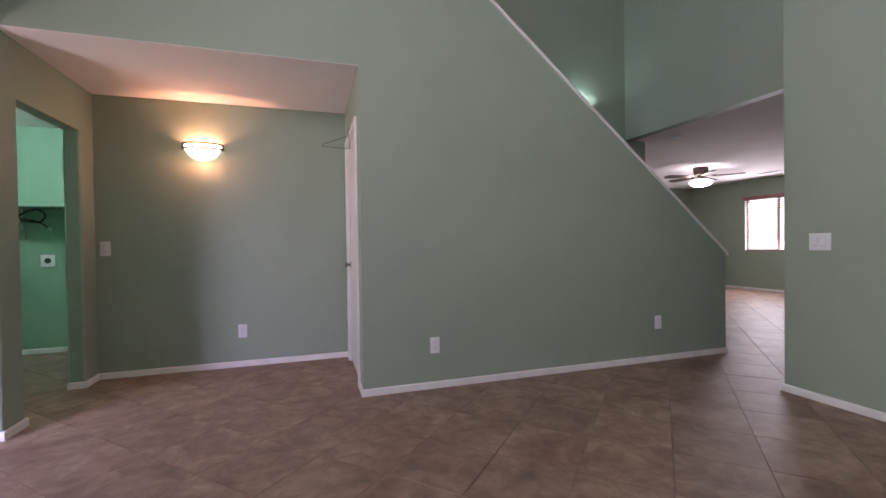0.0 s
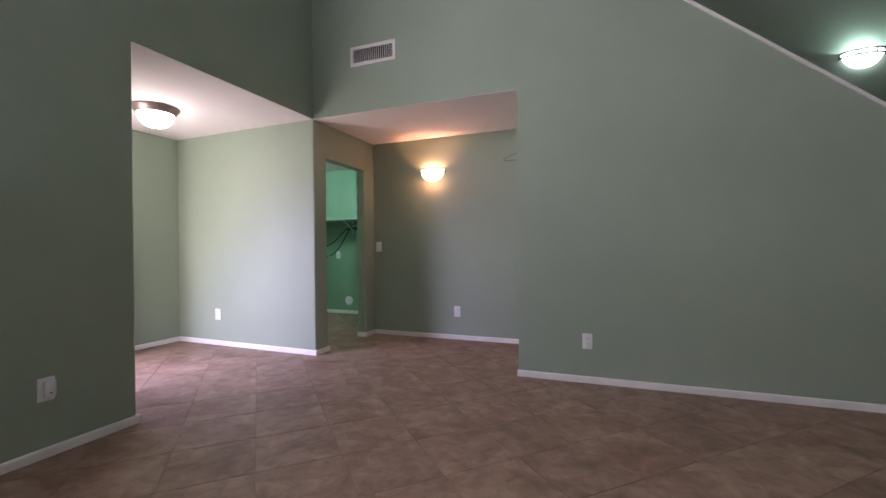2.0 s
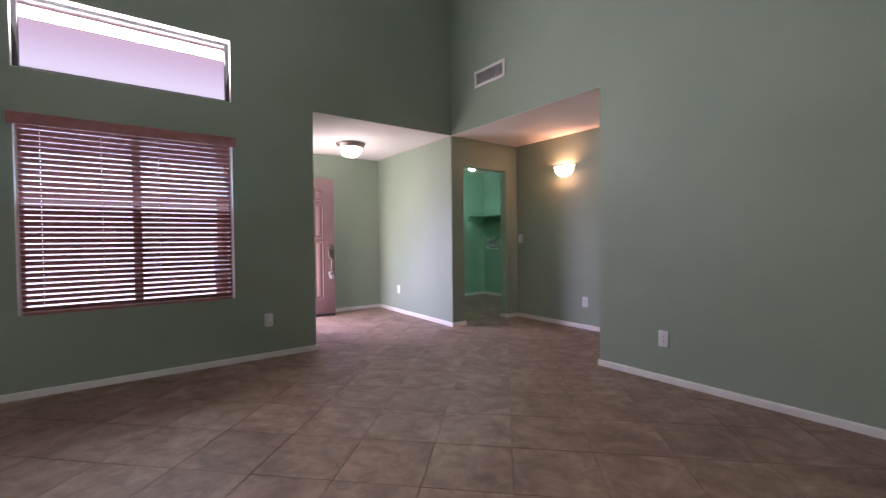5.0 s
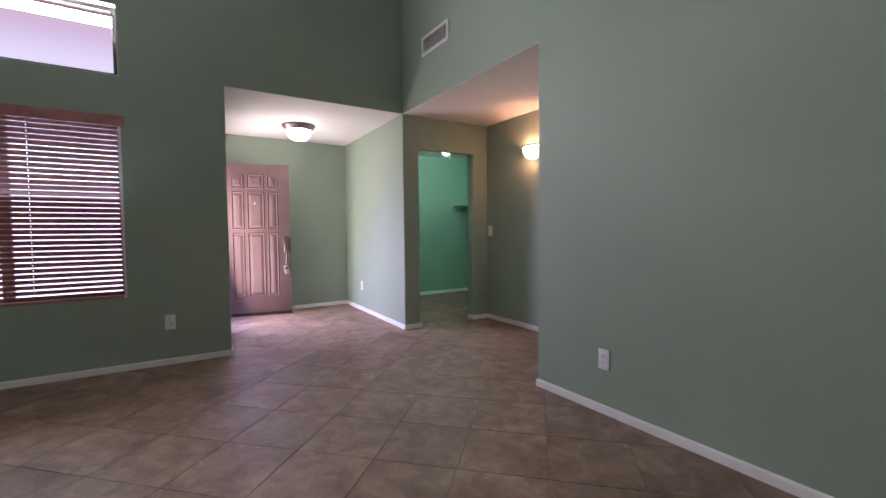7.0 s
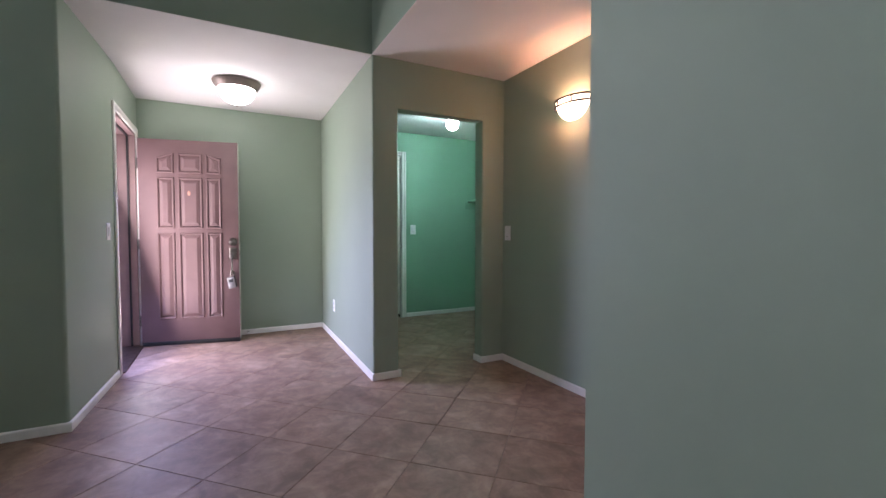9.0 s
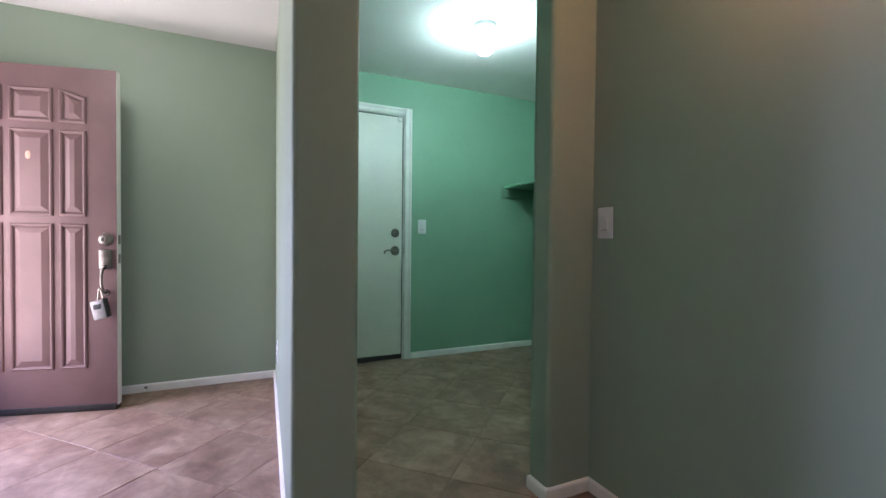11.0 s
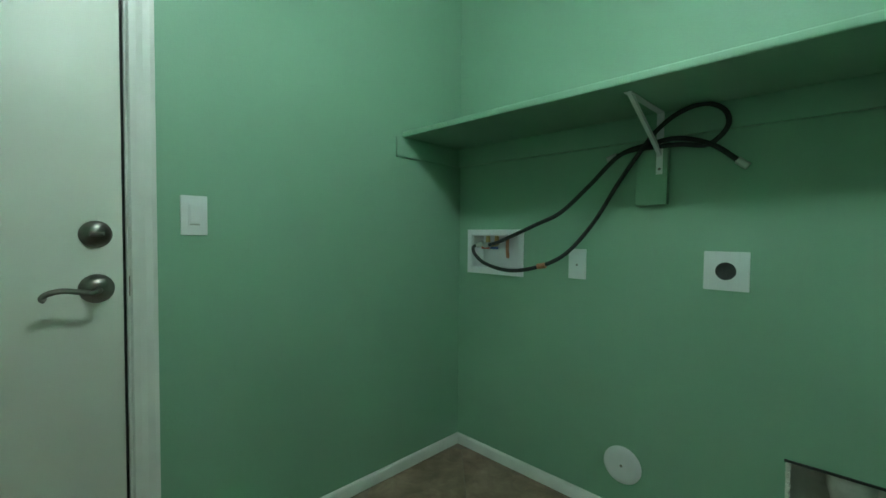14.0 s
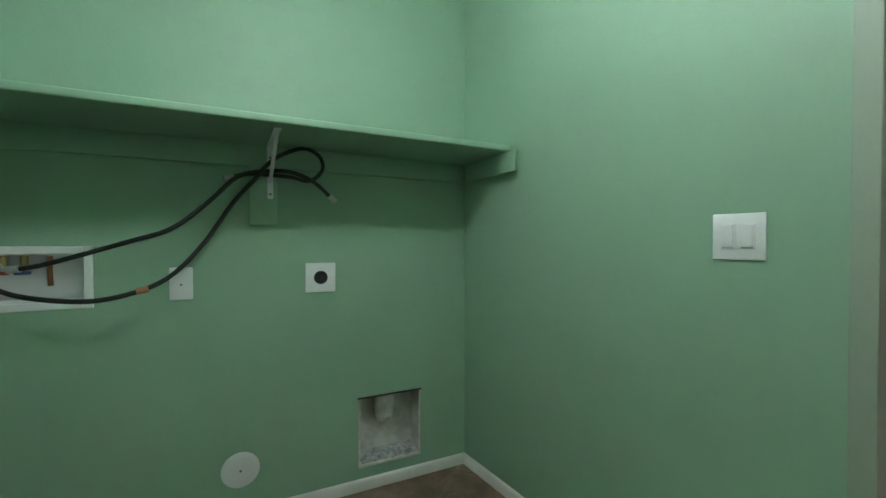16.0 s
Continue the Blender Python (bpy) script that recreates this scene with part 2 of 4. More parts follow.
def tube(bm, points, radius, sides=10, smooth_steps=6):
    """A round tube along a smooth line through the points."""
    p = [Vector(q) for q in points]
    if smooth_steps > 1:
        ext = [2 * p[0] - p[1], *p, 2 * p[-1] - p[-2]]
        line = []
        for i in range(1, len(ext) - 2):
            a, b, c, d = ext[i - 1:i + 3]
            for k in range(smooth_steps):
                t = k / smooth_steps
                line.append(0.5 * ((2 * b) + (c - a) * t + (2 * a - 5 * b + 4 * c - d) * t * t + (3 * b - a - 3 * c + d) * t ** 3))
        line.append(p[-1])
    else:
        line = p
    side = None
    rings = []
    for i, q in enumerate(line):
        d = (line[min(i + 1, len(line) - 1)] - line[max(i - 1, 0)]).normalized()
        if side is None:
            side = d.orthogonal().normalized()
        side = (side - d * side.dot(d)).normalized()
        up = d.cross(side)
        rings.append([bm.verts.new(q + radius * (math.cos(2 * math.pi * k / sides) * side + math.sin(2 * math.pi * k / sides) * up)) for k in range(sides)])
    for a, b in zip(rings, rings[1:]):
        for k in range(sides):
            bm.faces.new((a[k], a[(k + 1) % sides], b[(k + 1) % sides], b[k]))
    bm.faces.new(rings[0]), bm.faces.new(rings[-1])
    return bm


def structure(name, bm, mat, label, category, smooth=True):
    return tagged(part(name, bm, mat, None, "", smooth), label, category, kind="structure")


def wall_with_holes(bm, xs, zs, y0, y1, holes):
    """One wall along x, cut by the lines xs and zs into cells; the cells named in holes are open."""
    made = {}

    def at(i, k, y):
        if (i, k, y) not in made:
            made[i, k, y] = bm.verts.new((xs[i], y, zs[k]))
        return made[i, k, y]

    solid = {(i, k) for i in range(len(xs) - 1) for k in range(len(zs) - 1)} - set(holes)
    for i, k in solid:
        for y in (y0, y1):
            bm.faces.new((at(i, k, y), at(i + 1, k, y), at(i + 1, k + 1, y), at(i, k + 1, y)))
        for n, p, q in (((i - 1, k), (i, k), (i, k + 1)), ((i + 1, k), (i + 1, k), (i + 1, k + 1)), ((i, k - 1), (i, k), (i + 1, k)), ((i, k + 1), (i, k + 1), (i + 1, k + 1))):
            if n not in solid:
                bm.faces.new((at(*p, y0), at(*q, y0), at(*q, y1), at(*p, y1)))


# ---- plan ----
XF, YS, H, TOP = -0.638, 3.18, 2.42, 4.8          # front wall, stair wall, low ceilings, high ceiling
YD, YL0, YL1 = 1.41, 3.385, 4.143                # foyer jamb, laundry doorway
YA, XC = 4.36, 1.45                              # alcove back, closet wall
XL, YN, YLS, XLE, XJ = -2.77, 5.67, 3.33, -0.855, -0.742      # laundry west, north, south, east faces, doorway back
XW, XE, XN, YE = -2.68, 5.03, 4.40, 2.25         # foyer west, far east header, near east wall and its end
YT, SOUTH, XFAR, YFN, YFS = 4.58, -3.2, 10.4, 8.4, 0.2

# front wall with the window and the clerestory
bm = bmesh.new()
W0, W1, WB, WT, CB, CT = -0.76, 0.66, 0.60, 2.0, 2.37, 2.925
for a in ((SOUTH, W0, 0, TOP), (W1, 1.27, 0, TOP), (W0, W1, 0, WB), (W0, W1, WT, CB), (W0, W1, CT, TOP), (1.27, YS + 0.12, H, TOP)):
    box(bm, XF - 0.15, XF, a[0], a[1], a[2], a[3])
structure("wall_front", bm, SAGE, "sage green painted front wall with window openings", "wall", False)

# foyer walls
D0, D1, DT = -2.60, -1.68, 2.06                  # front doorway
bm = bmesh.new()
YF = YD + 0.05
prism(bm, [(D1, 1.27), (XF, 1.27), (XF, YD), (D1, YF)], 2, 0, H, rounded=(2,))
box(bm, XW - 0.15, D0, 1.27, YF, 0, H)
box(bm, D0, D1, 1.27, YF, DT, H)
structure("wall_foyer_south", bm, SAGE, "sage green foyer wall with the front doorway", "wall", False)
bm = one_box(XW - 0.15, XW, YF, YS + 0.048, 0, H)
structure("wall_foyer_west", bm, SAGE, "sage green foyer wall behind the open door", "wall", False)

# partition between foyer and laundry, and the wall with the laundry doorway
bm = bmesh.new()
prism(bm, [(XW - 0.15, YS + 0.052), (XF, YS), (XF, YL0), (XJ, YL0), (XJ, YLS - 0.002), (XW - 0.15, YLS - 0.002)], 2, 0, 2.055, rounded=(1, 2, 3))
prism(bm, [(XW - 0.15, YS + 0.052), (XF, YS), (XF, YL0), (XJ, YL0), (XJ, YLS - 0.002), (XW - 0.15, YLS - 0.002)], 2, 2.055, H, rounded=(1,))
structure("wall_partition", bm, SAGE, "sage green partition with rounded corners", "wall", False)
bm = bmesh.new()
prism(bm, [(XJ + 0.004, YL1), (XF, YL1), (XF, YA + 0.12), (XJ + 0.004, YA + 0.12)], 2, 0, 2.055, rounded=(1,))
box(bm, XJ + 0.004, XF, YL0, YA + 0.12, 2.055, H)
structure("wall_laundry_doorway", bm, SAGE, "sage green wall round the cased laundry opening", "wall", False)

# alcove back and closet wall
bm = one_box(XF, XC + 0.12, YA, YA + 0.12, 0, H)
structure("wall_alcove", bm, SAGE, "sage green alcove wall with a lit sconce", "wall", False)
C0, C1, CDT = 3.42, 4.20, 2.05
bm = bmesh.new()
box(bm, XC, XC + 0.12, YS + 0.12, C0, 0, H)
box(bm, XC, XC + 0.12, C1, YA, 0, H)
box(bm, XC, XC + 0.12, C0, C1, CDT, H)
structure("wall_closet", bm, SAGE, "sage green wall round the closet door", "wall", False)

# stair wall with its sloping top
SLOPE = 0.827
def rake(x):
    return 1.036 + SLOPE * (4.947 - x)
XEND = 5.0
bm = bmesh.new()
xt = 4.947 - (TOP - 1.036) / SLOPE
prism(bm, [(XC, 0), (XEND, 0), (XEND, rake(XEND)), (xt, TOP), (XF, TOP), (XF, H), (XC, H)], 1, YS, YS + 0.12, rounded=(0, 6), radius=0.016)
structure("wall_stair", bm, SAGE, "sage green stair wall with a sloping top", "wall", False)
bm = bmesh.new()
prism(bm, [(XEND + 0.03, rake(XEND + 0.03) - 0.004), (xt, TOP - 0.004), (xt, TOP + 0.022), (XEND + 0.03, rake(XEND + 0.03) + 0.022)], 1, YS - 0.016, YS + 0.136, rounded=(), radius=0.004)
structure("trim_stair_cap", bm, TRIM, "white painted cap on the sloping stair wall", "trim", False)

# stairwell, east side and family room
bm = bmesh.new()
box(bm, XF, XE + 0.32, YT, YT + 0.12, 0, TOP)
structure("wall_stairwell_north", bm, SAGE, "sage green stairwell wall with a lit sconce", "wall", False)
bm = one_box(XF - 0.15, XF, YS + 0.12, YT, H, TOP)
structure("wall_stairwell_west", bm, SAGE, "sage green wall closing the stairwell", "wall", False)
bm = bmesh.new()
box(bm, XE, XE + 0.12, YE - 0.12, YT, H, TOP)
structure("wall_east_header", bm, SAGE, "sage green wall over the opening to the family room", "wall", False)
bm = bmesh.new()
prism(bm, [(XN, SOUTH), (XN + 0.12, SOUTH), (XN + 0.12, YE - 0.12), (XE + 0.12, YE - 0.12), (XE + 0.12, YE), (XN, YE)], 2, 0, TOP, rounded=(5,))
structure("wall_east", bm, SAGE, "sage green wall beside the family room opening", "wall", False)
# unseen wall; its white is chosen to reflect light to front wall and alcove
bm = one_box(XF - 0.15, XN + 0.12, SOUTH - 0.12, SOUTH, 0, TOP)
structure("wall_south", bm, CEILING, "unseen wall closing the living room, white to bounce light", "wall", False)
F0, F1, FB, FT = 5.68, 7.02, 0.87, 2.03
bm = bmesh.new()
for a in ((YFS - 0.12, F0, 0, H), (F1, YFN + 0.12, 0, H), (F0, F1, 0, FB), (F0, F1, FT, H)):
    box(bm, XFAR, XFAR + 0.14, *a)
structure("wall_family_east", bm, SAGE, "sage green family room wall with a window", "wall", False)
bm = one_box(XE + 0.2, XFAR, YFN, YFN + 0.12, 0, H)
structure("wall_family_north", bm, SAGE, "sage green family room wall", "wall", False)
bm = bmesh.new()
box(bm, XE + 0.2, XE + 0.32, YT + 0.12, YFN, 0, H)
structure("wall_family_west", bm, SAGE, "sage green family room wall behind the stairs", "wall", False)
bm = one_box(XE + 0.12, XFAR, YFS - 0.12, YFS, 0, H)
structure("wall_family_south", bm, SAGE, "sage green wall closing the family room", "wall", False)
bm = one_box(XE + 0.12, XE + 0.24, YFS, YE - 0.12, 0, H)
structure("wall_family_return", bm, SAGE, "sage green family room return wall", "wall", False)

# laundry walls
bm = bmesh.new()
G0, G1, GT = 3.437, 4.268, 2.108
for a in ((YLS - 0.02, G0, 0, H), (G1, YN + 0.12, 0, H), (G0, G1, GT, H)):
    box(bm, XL - 0.12, XL, *a)
structure("wall_laundry_west", bm, LAUNDRY, "green laundry wall with the garage door", "wall", False)
bm = bmesh.new()
BX0, BX1, BZ0, BZ1 = -2.68, -2.398, 0.937, 1.101     # washer box hole
VX0, VX1, VZ0, VZ1 = -1.416, -1.106, 0.102, 0.425    # dryer vent hole
wall_with_holes(bm, [XL, BX0, BX1, VX0, VX1, XLE], [0, VZ0, VZ1, BZ0, BZ1, H], YN, YN + 0.12, ((1, 3), (3, 1)))
structure("wall_laundry_north", bm, LAUNDRY, "green laundry wall with hook-up boxes", "wall", False)
bm = one_box(XL, XJ - 0.02, YLS - 0.002, YLS, 0, H)
structure("wall_laundry_south", bm, LAUNDRY, "green painted laundry side wall", "wall", False)
bm = bmesh.new()
prism(bm, [(XJ, YL1 + 0.002), (XJ + 0.004, YL1 + 0.002), (XJ + 0.004, YA + 0.12), (XF, YA + 0.12), (XF, YN + 0.12), (XLE, YN + 0.12), (XLE, YN)], 2, 0, H)
box(bm, XJ, XJ + 0.004, YL0, YL1, 2.055, H)
structure("wall_laundry_east", bm, LAUNDRY, "green laundry wall with a double switch", "wall", False)
bm = bmesh.new()
prism(bm, [(XJ - 0.007, YL1 - 0.002), (XJ, YL1 - 0.002), (XJ, YL1 + 0.047), (XJ - 0.007, YL1 + 0.047)], 2, 0.054, 2.05, rounded=(0, 3), radius=0.003)
structure("wall_doorway_return", bm, SAGE, "sage green rounded edge turning into the laundry", "wall", False)

# ceilings
for nm, a in (("ceiling_foyer", (XW - 0.15, XF - 0.15, 1.27, YS + 0.06)), ("ceiling_alcove", (XF, XC + 0.12, YS + 0.12, YT)), ("ceiling_laundry", (XL - 0.12, XJ + 0.004, YS + 0.06, YN + 0.12)),
              ("ceiling_family", (XE + 0.12, XFAR + 0.14, YFS - 0.12, YFN + 0.12))):
    structure(nm, one_box(a[0], a[1], a[2], a[3], H, H + 0.12), CEILING, "white painted textured ceiling", "ceiling", False)
# ceiling edge juts past the wall to draw the highlight on the header bead
structure("ceiling_alcove_edge", one_box(XF + 0.002, XC, YS - 0.004, YS + 0.12, H - 0.003, H + 0.0), CEILING, "white ceiling edge, jutting out as the lit line under the alcove header", "ceiling", False)
structure("ceiling_foyer_edge", one_box(XF - 0.15, XF - 0.002, YD, YS, H - 0.002, H), CEILING, "white ceiling edge under the foyer header", "ceiling", False)
structure("ceiling_living", one_box(XF - 0.15, XE + 0.32, SOUTH - 0.12, YT + 0.12, TOP, TOP + 0.12), CEILING, "white painted high living room ceiling", "ceiling", False)

# floor slab
floor = structure("floor", one_box(XL - 0.12, XFAR + 0.14, SOUTH - 0.12, YFN + 0.12, -0.15, -0.004), GROUT, "brown mottled square tiles laid diagonally with dark grout", "floor", False)
ground = structure("ground", one_box(-400, 400, -400, 400, -0.4, -0.16), CONCRETE, "pale concrete ground outside the house", "ground", False)


# ---- baseboards ----
def baseboard(name, p, q, out, label="white painted baseboard along the wall"):
    """A moulded board from p to q on the floor, its face towards out."""
    p, q, o = Vector((*p, 0)), Vector((*q, 0)), Vector((*out, 0))
    bm = bmesh.new()
    ends = []
    for c in (p, q):
        ends.append([bm.verts.new(c + o * d + Vector((0, 0, z))) for d, z in ((-0.002, 0), (0.013, 0), (0.013, 0.040), (0.011, 0.046), (0.006, 0.051), (-0.002, 0.053))])
    for k in range(6):
        bm.faces.new((ends[0][k], ends[0][(k + 1) % 6], ends[1][(k + 1) % 6], ends[1][k]))
    bm.faces.new(ends[0]), bm.faces.new(ends[1])
    return structure(name, bm, TRIM, label, "baseboard")


T = 0.013
for nm, p, q, o in (
        ("baseboard_front", (XF, SOUTH), (XF, YD + T), (1, 0)), ("baseboard_foyer_south", (D1 + 0.06, YF - 0.003), (XF, YD), (0, 1)),
        ("baseboard_foyer_west", (XW, YF), (XW, YS + 0.047), (1, 0)), ("baseboard_foyer_north", (XW, YS + 0.048), (XF + T, YS), (0, -1)),
        ("baseboard_partition_end", (XF, YS), (XF, YL0 + T), (1, 0)), ("baseboard_doorway_south", (XJ, YL0), (XF, YL0), (0, 1)),
        ("baseboard_doorway_north", (XJ, YL1), (XF + T, YL1), (0, -1)), ("baseboard_alcove_west", (XF, YL1), (XF, YA), (1, 0)),
        ("baseboard_alcove", (XF, YA), (XC, YA), (0, -1)), ("baseboard_closet", (XC, YS - T), (XC, C0 - 0.06), (-1, 0)), ("baseboard_closet_far", (XC, C1 + 0.06), (XC, YA), (-1, 0)),
        ("baseboard_stair", (XC, YS), (XEND + T, YS), (0, -1)), ("baseboard_stair_end", (XEND, YS), (XEND, YS + 0.12), (1, 0)),
        ("baseboard_east", (XN, SOUTH), (XN, YE + T), (-1, 0)), ("baseboard_east_end", (XN, YE), (XE + 0.12, YE), (0, 1)),
        ("baseboard_south", (XF, SOUTH), (XN, SOUTH), (0, 1)), ("baseboard_family_east", (XFAR, YFS), (XFAR, YFN), (-1, 0)),
        ("baseboard_family_north", (XE + 0.32, YFN), (XFAR, YFN), (0, -1)), ("baseboard_stairwell_end", (XE + 0.32, YT), (XE + 0.32, YFN), (1, 0)),
        ("baseboard_laundry_west", (XL, G1 + 0.066), (XL, YN), (1, 0)), ("baseboard_laundry_north", (XL, YN), (XLE, YN), (0, -1)),
        ("baseboard_laundry_east", (XJ, YL1 - T), (XLE, YN), (-1, 0)), ("baseboard_laundry_south", (XL, YLS), (XJ, YLS), (0, 1))):
    baseboard(nm, p, q, o)


# ---- plates on the walls ----
def wall_plate(kind, place, rz, label, w=0.076, h=0.124):
    """A cover plate; its back lies on the wall and its face looks along local -y."""
    names = {"outlet": ("wall_outlet", "outlet"), "switch": ("light_switch", "switch"), "double": ("double_light_switch", "switch"), "blank": ("blank_cover_plate", "cover plate"), "plug": ("wall_outlet", "outlet")}
    ob = thing(names[kind][0], place, label, names[kind][1], rz)
    part("plate", one_box(-w / 2, w / 2, -0.007, 0.001, -h / 2, h / 2, bevel=0.003), PLASTIC, ob)
    if kind in ("outlet", "plug"):
        for s in (-1, 1):
            bm = bmesh.new()
            lathe(bm, [(0, 0.010), (0.015, 0.010), (0.017, 0.008), (0.017, 0)], 20, pose(0, 0, s * 0.02, 90, 0, 0))
            so = part("socket", bm, PLASTIC, ob)
            for x in (-0.006, 0.006):
                part("slot", one_box(x - 0.0012, x + 0.0012, -0.0108, -0.0095, s * 0.02 - 0.002, s * 0.02 + 0.006), SLOT, so, smooth=False)
            part("slot", one_box(-0.002, 0.002, -0.0108, -0.0095, s * 0.02 - 0.010, s * 0.02 - 0.006), SLOT, so, smooth=False)
    if kind in ("switch", "double"):
        for x in ((0,) if kind == "switch" else (-0.023, 0.023)):
            part("rocker_frame", one_box(x - 0.0175, x + 0.0175, -0.009, -0.006, -0.034, 0.034, bevel=0.001, segs=1), PLASTIC, ob)
            part("rocker", one_box(x - 0.014, x + 0.014, -0.013, -0.008, -0.026, 0.031, bevel=0.002, m=pose(0, 0, 0, 3, 0, 0)), PLASTIC, ob)
            # solid grey strip, its tone put in for the faint shade below the rocker
            part("gap", one_box(x - 0.014, x + 0.014, -0.0098, -0.0085, -0.031, -0.0265), GALV, ob, smooth=False)
    if kind == "blank":
        bm = bmesh.new()
        lathe(bm, [(0, 0.010), (0.004, 0.009), (0.005, 0.006)], 10, pose(0, 0, -0.004, 90, 0, 0))
        part("screw", bm, NICKEL, ob)
    if kind == "plug":
        part("plugged_adapter", one_box(-0.020, 0.034, -0.038, -0.006, -0.042, 0.054, bevel=0.015, segs=3), PLASTIC, ob, "white plug-in adapter")
        part("sensor", one_box(-0.002, 0.012, -0.0388, -0.036, -0.020, -0.013, bevel=0.002), SLOT, ob, "small dark sensor eye")
    return ob


wall_plate("outlet", (2.0, YS, 0.333), 0, "white duplex outlet low on the stair wall")
wall_plate("outlet", (4.16, YS, 0.36), 0, "white duplex outlet near the foot of the stair wall")
wall_plate("outlet", (0.487, YA, 0.33), 0, "white duplex outlet low on the alcove wall")
wall_plate("outlet", (-2.03, YS + 0.033, 0.352), -1.4, "white duplex outlet low on the bright foyer wall")
wall_plate("plug", (XF, 0.945, 0.362), 90, "white outlet with a plug-in adapter under the window")
wall_plate("switch", (-0.567, YA, 1.112), 0, "white rocker switch on the alcove wall")
wall_plate("double", (XN, 2.013, 1.093), -90, "white double rocker switch beside the family room opening", w=0.13, h=0.118)
wall_plate("switch", (-1.45, YD + 0.039, 1.12), 177.3, "white rocker switch beside the front door")
wall_plate("switch", (XL, 4.43, 1.155), 90, "white rocker switch beside the garage door")
wall_plate("double", (-0.7624, 4.405, 1.16), -85.8, "white double rocker switch on the green laundry wall", w=0.124, h=0.12)
wall_plate("outlet", (-1.97, YLS, 0.357), 180, "white duplex outlet low on the laundry side wall")
wall_plate("blank", (-2.106, YN, 0.985), 0, "blank white cover plate beside the washer box", w=0.077, h=0.124)

ob = thing("oval_cover", (-1.95, YLS, 0.938), "small white oval cover on the laundry side wall", "cover plate", 180)
bm = bmesh.new()
lathe(bm, [(0, 0.012), (0.03, 0.011), (0.042, 0.006), (0.045, -0.001)], 32, pose(0, 0, 0, 90, 0, 0))
part("cover", bm, PLASTIC, ob)


# ---- lamps ----
def sconce(place, rz, glass, metal, label):
    ob = thing("wall_sconce", place, label, "wall lamp", rz, group="matching wall sconces")
    flat = Matrix.Diagonal((1, 0.62, 1, 1))
    bm = bmesh.new()
    outer = [(0.012, -0.140), (0.055, -0.134), (0.097, -0.110), (0.129, -0.074), (0.147, -0.032), (0.153, -0.004)]
    inner = [(r - 0.006, z + 0.004) for r, z in reversed(outer)]
    lathe(bm, outer + inner, 32, flat, math.pi, math.pi)
    part("glass_bowl", bm, glass, ob, "glowing frosted glass half bowl")
    for z in (0.002, -0.040):
        bm = bmesh.new()
        r = 0.162
        lathe(bm, [(r, z - 0.007), (r + 0.005, z - 0.007), (r + 0.005, z + 0.007), (r, z + 0.007), (r, z - 0.007)], 32, flat, math.pi, math.pi)
        part("rim_band", bm, DARKBAND, ob, "thin bronze band")
    for a in (182, 247, 293, 358):
        x, y = 0.165 * math.cos(radians(a)), 0.62 * 0.165 * math.sin(radians(a))
        part("post", one_box(x - 0.004, x + 0.004, y - 0.004, y + 0.004, -0.046, 0.008), DARKBAND, ob)
    part("backplate", one_box(-0.06, 0.06, -0.012, 0.001, -0.11, -0.01, bevel=0.003), metal, ob)
    return ob


sconce((0.19, YA, 2.035), 0, GLOW_WARM, BRONZE, "bronze-banded frosted half-bowl sconce, lit warm, on the alcove wall")
sconce((4.32, YT, 2.82), 0, GLOW_COOL, BRONZE, "bronze-banded frosted half-bowl sconce, lit cool, on the stairwell wall")
point_light("alcove_sconce_bulb", (0.19, YA - 0.065, 1.955), SCONCE_W, (1.0, 0.40, 0.19), 0.03)
point_light("stair_sconce_bulb", (4.32, YT - 0.07, 2.80), SCONCE2_W, (0.72, 1.0, 0.88), 0.025)


def flush_lamp(place, r, glass, metal, label, drop):
    ob = thing("ceiling_lamp", place, label, "ceiling lamp")
    bm = bmesh.new()
    lathe(bm, [(0, 0.001), (r * 0.9, 0.001), (r, -0.006), (r * 0.98, -0.02), (r * 0.88, -0.045), (r * 0.80, -0.066), (r * 0.74, -0.068), (0, -0.06)], 40)
    part("pan", bm, metal, ob, "brushed pewter pan")
    bm = bmesh.new()
    n = 8
    lathe(bm, [(r * 0.76 * math.cos(k / n * math.pi / 2), -0.064 - (drop - 0.084) * math.sin(k / n * math.pi / 2)) for k in range(n)] + [(0, -0.064 - (drop - 0.084))], 40)
    part("glass_dome", bm, glass, ob, "glowing frosted glass dome")
    bm = bmesh.new()
    lathe(bm, [(0, -drop), (0.007, -drop + 0.004), (0.009, -drop + 0.010), (0.006, -drop + 0.016), (0.014, -drop + 0.021), (0, -drop + 0.026)], 14)
    part("finial", bm, metal, ob)
    return ob


flush_lamp((-1.74, 2.318, H), 0.195, GLOW_FOYER, PEWTER, "flush ceiling lamp with pewter pan and lit frosted dome", 0.21)

ob = thing("ceiling_lamp", (-1.69, 4.43, H), "small lit globe lamp on the laundry ceiling", "ceiling lamp")
bm = bmesh.new()
lathe(bm, [(0, 0.001), (0.074, 0.001), (0.077, -0.01), (0.070, -0.03), (0.055, -0.045), (0.042, -0.056), (0, -0.056)], 32)
part("holder", bm, PLASTIC, ob, "white lamp holder")
bm = bmesh.new()
lathe(bm, [(0.032, -0.050)] + [(0.067 * math.sin(a), -0.122 + 0.067 * math.cos(a)) for a in [0.48 + k * (math.pi - 0.48) / 12 for k in range(12)]] + [(0, -0.189)], 32)
part("globe", bm, GLOW_LAUNDRY, ob, "glowing white glass globe")


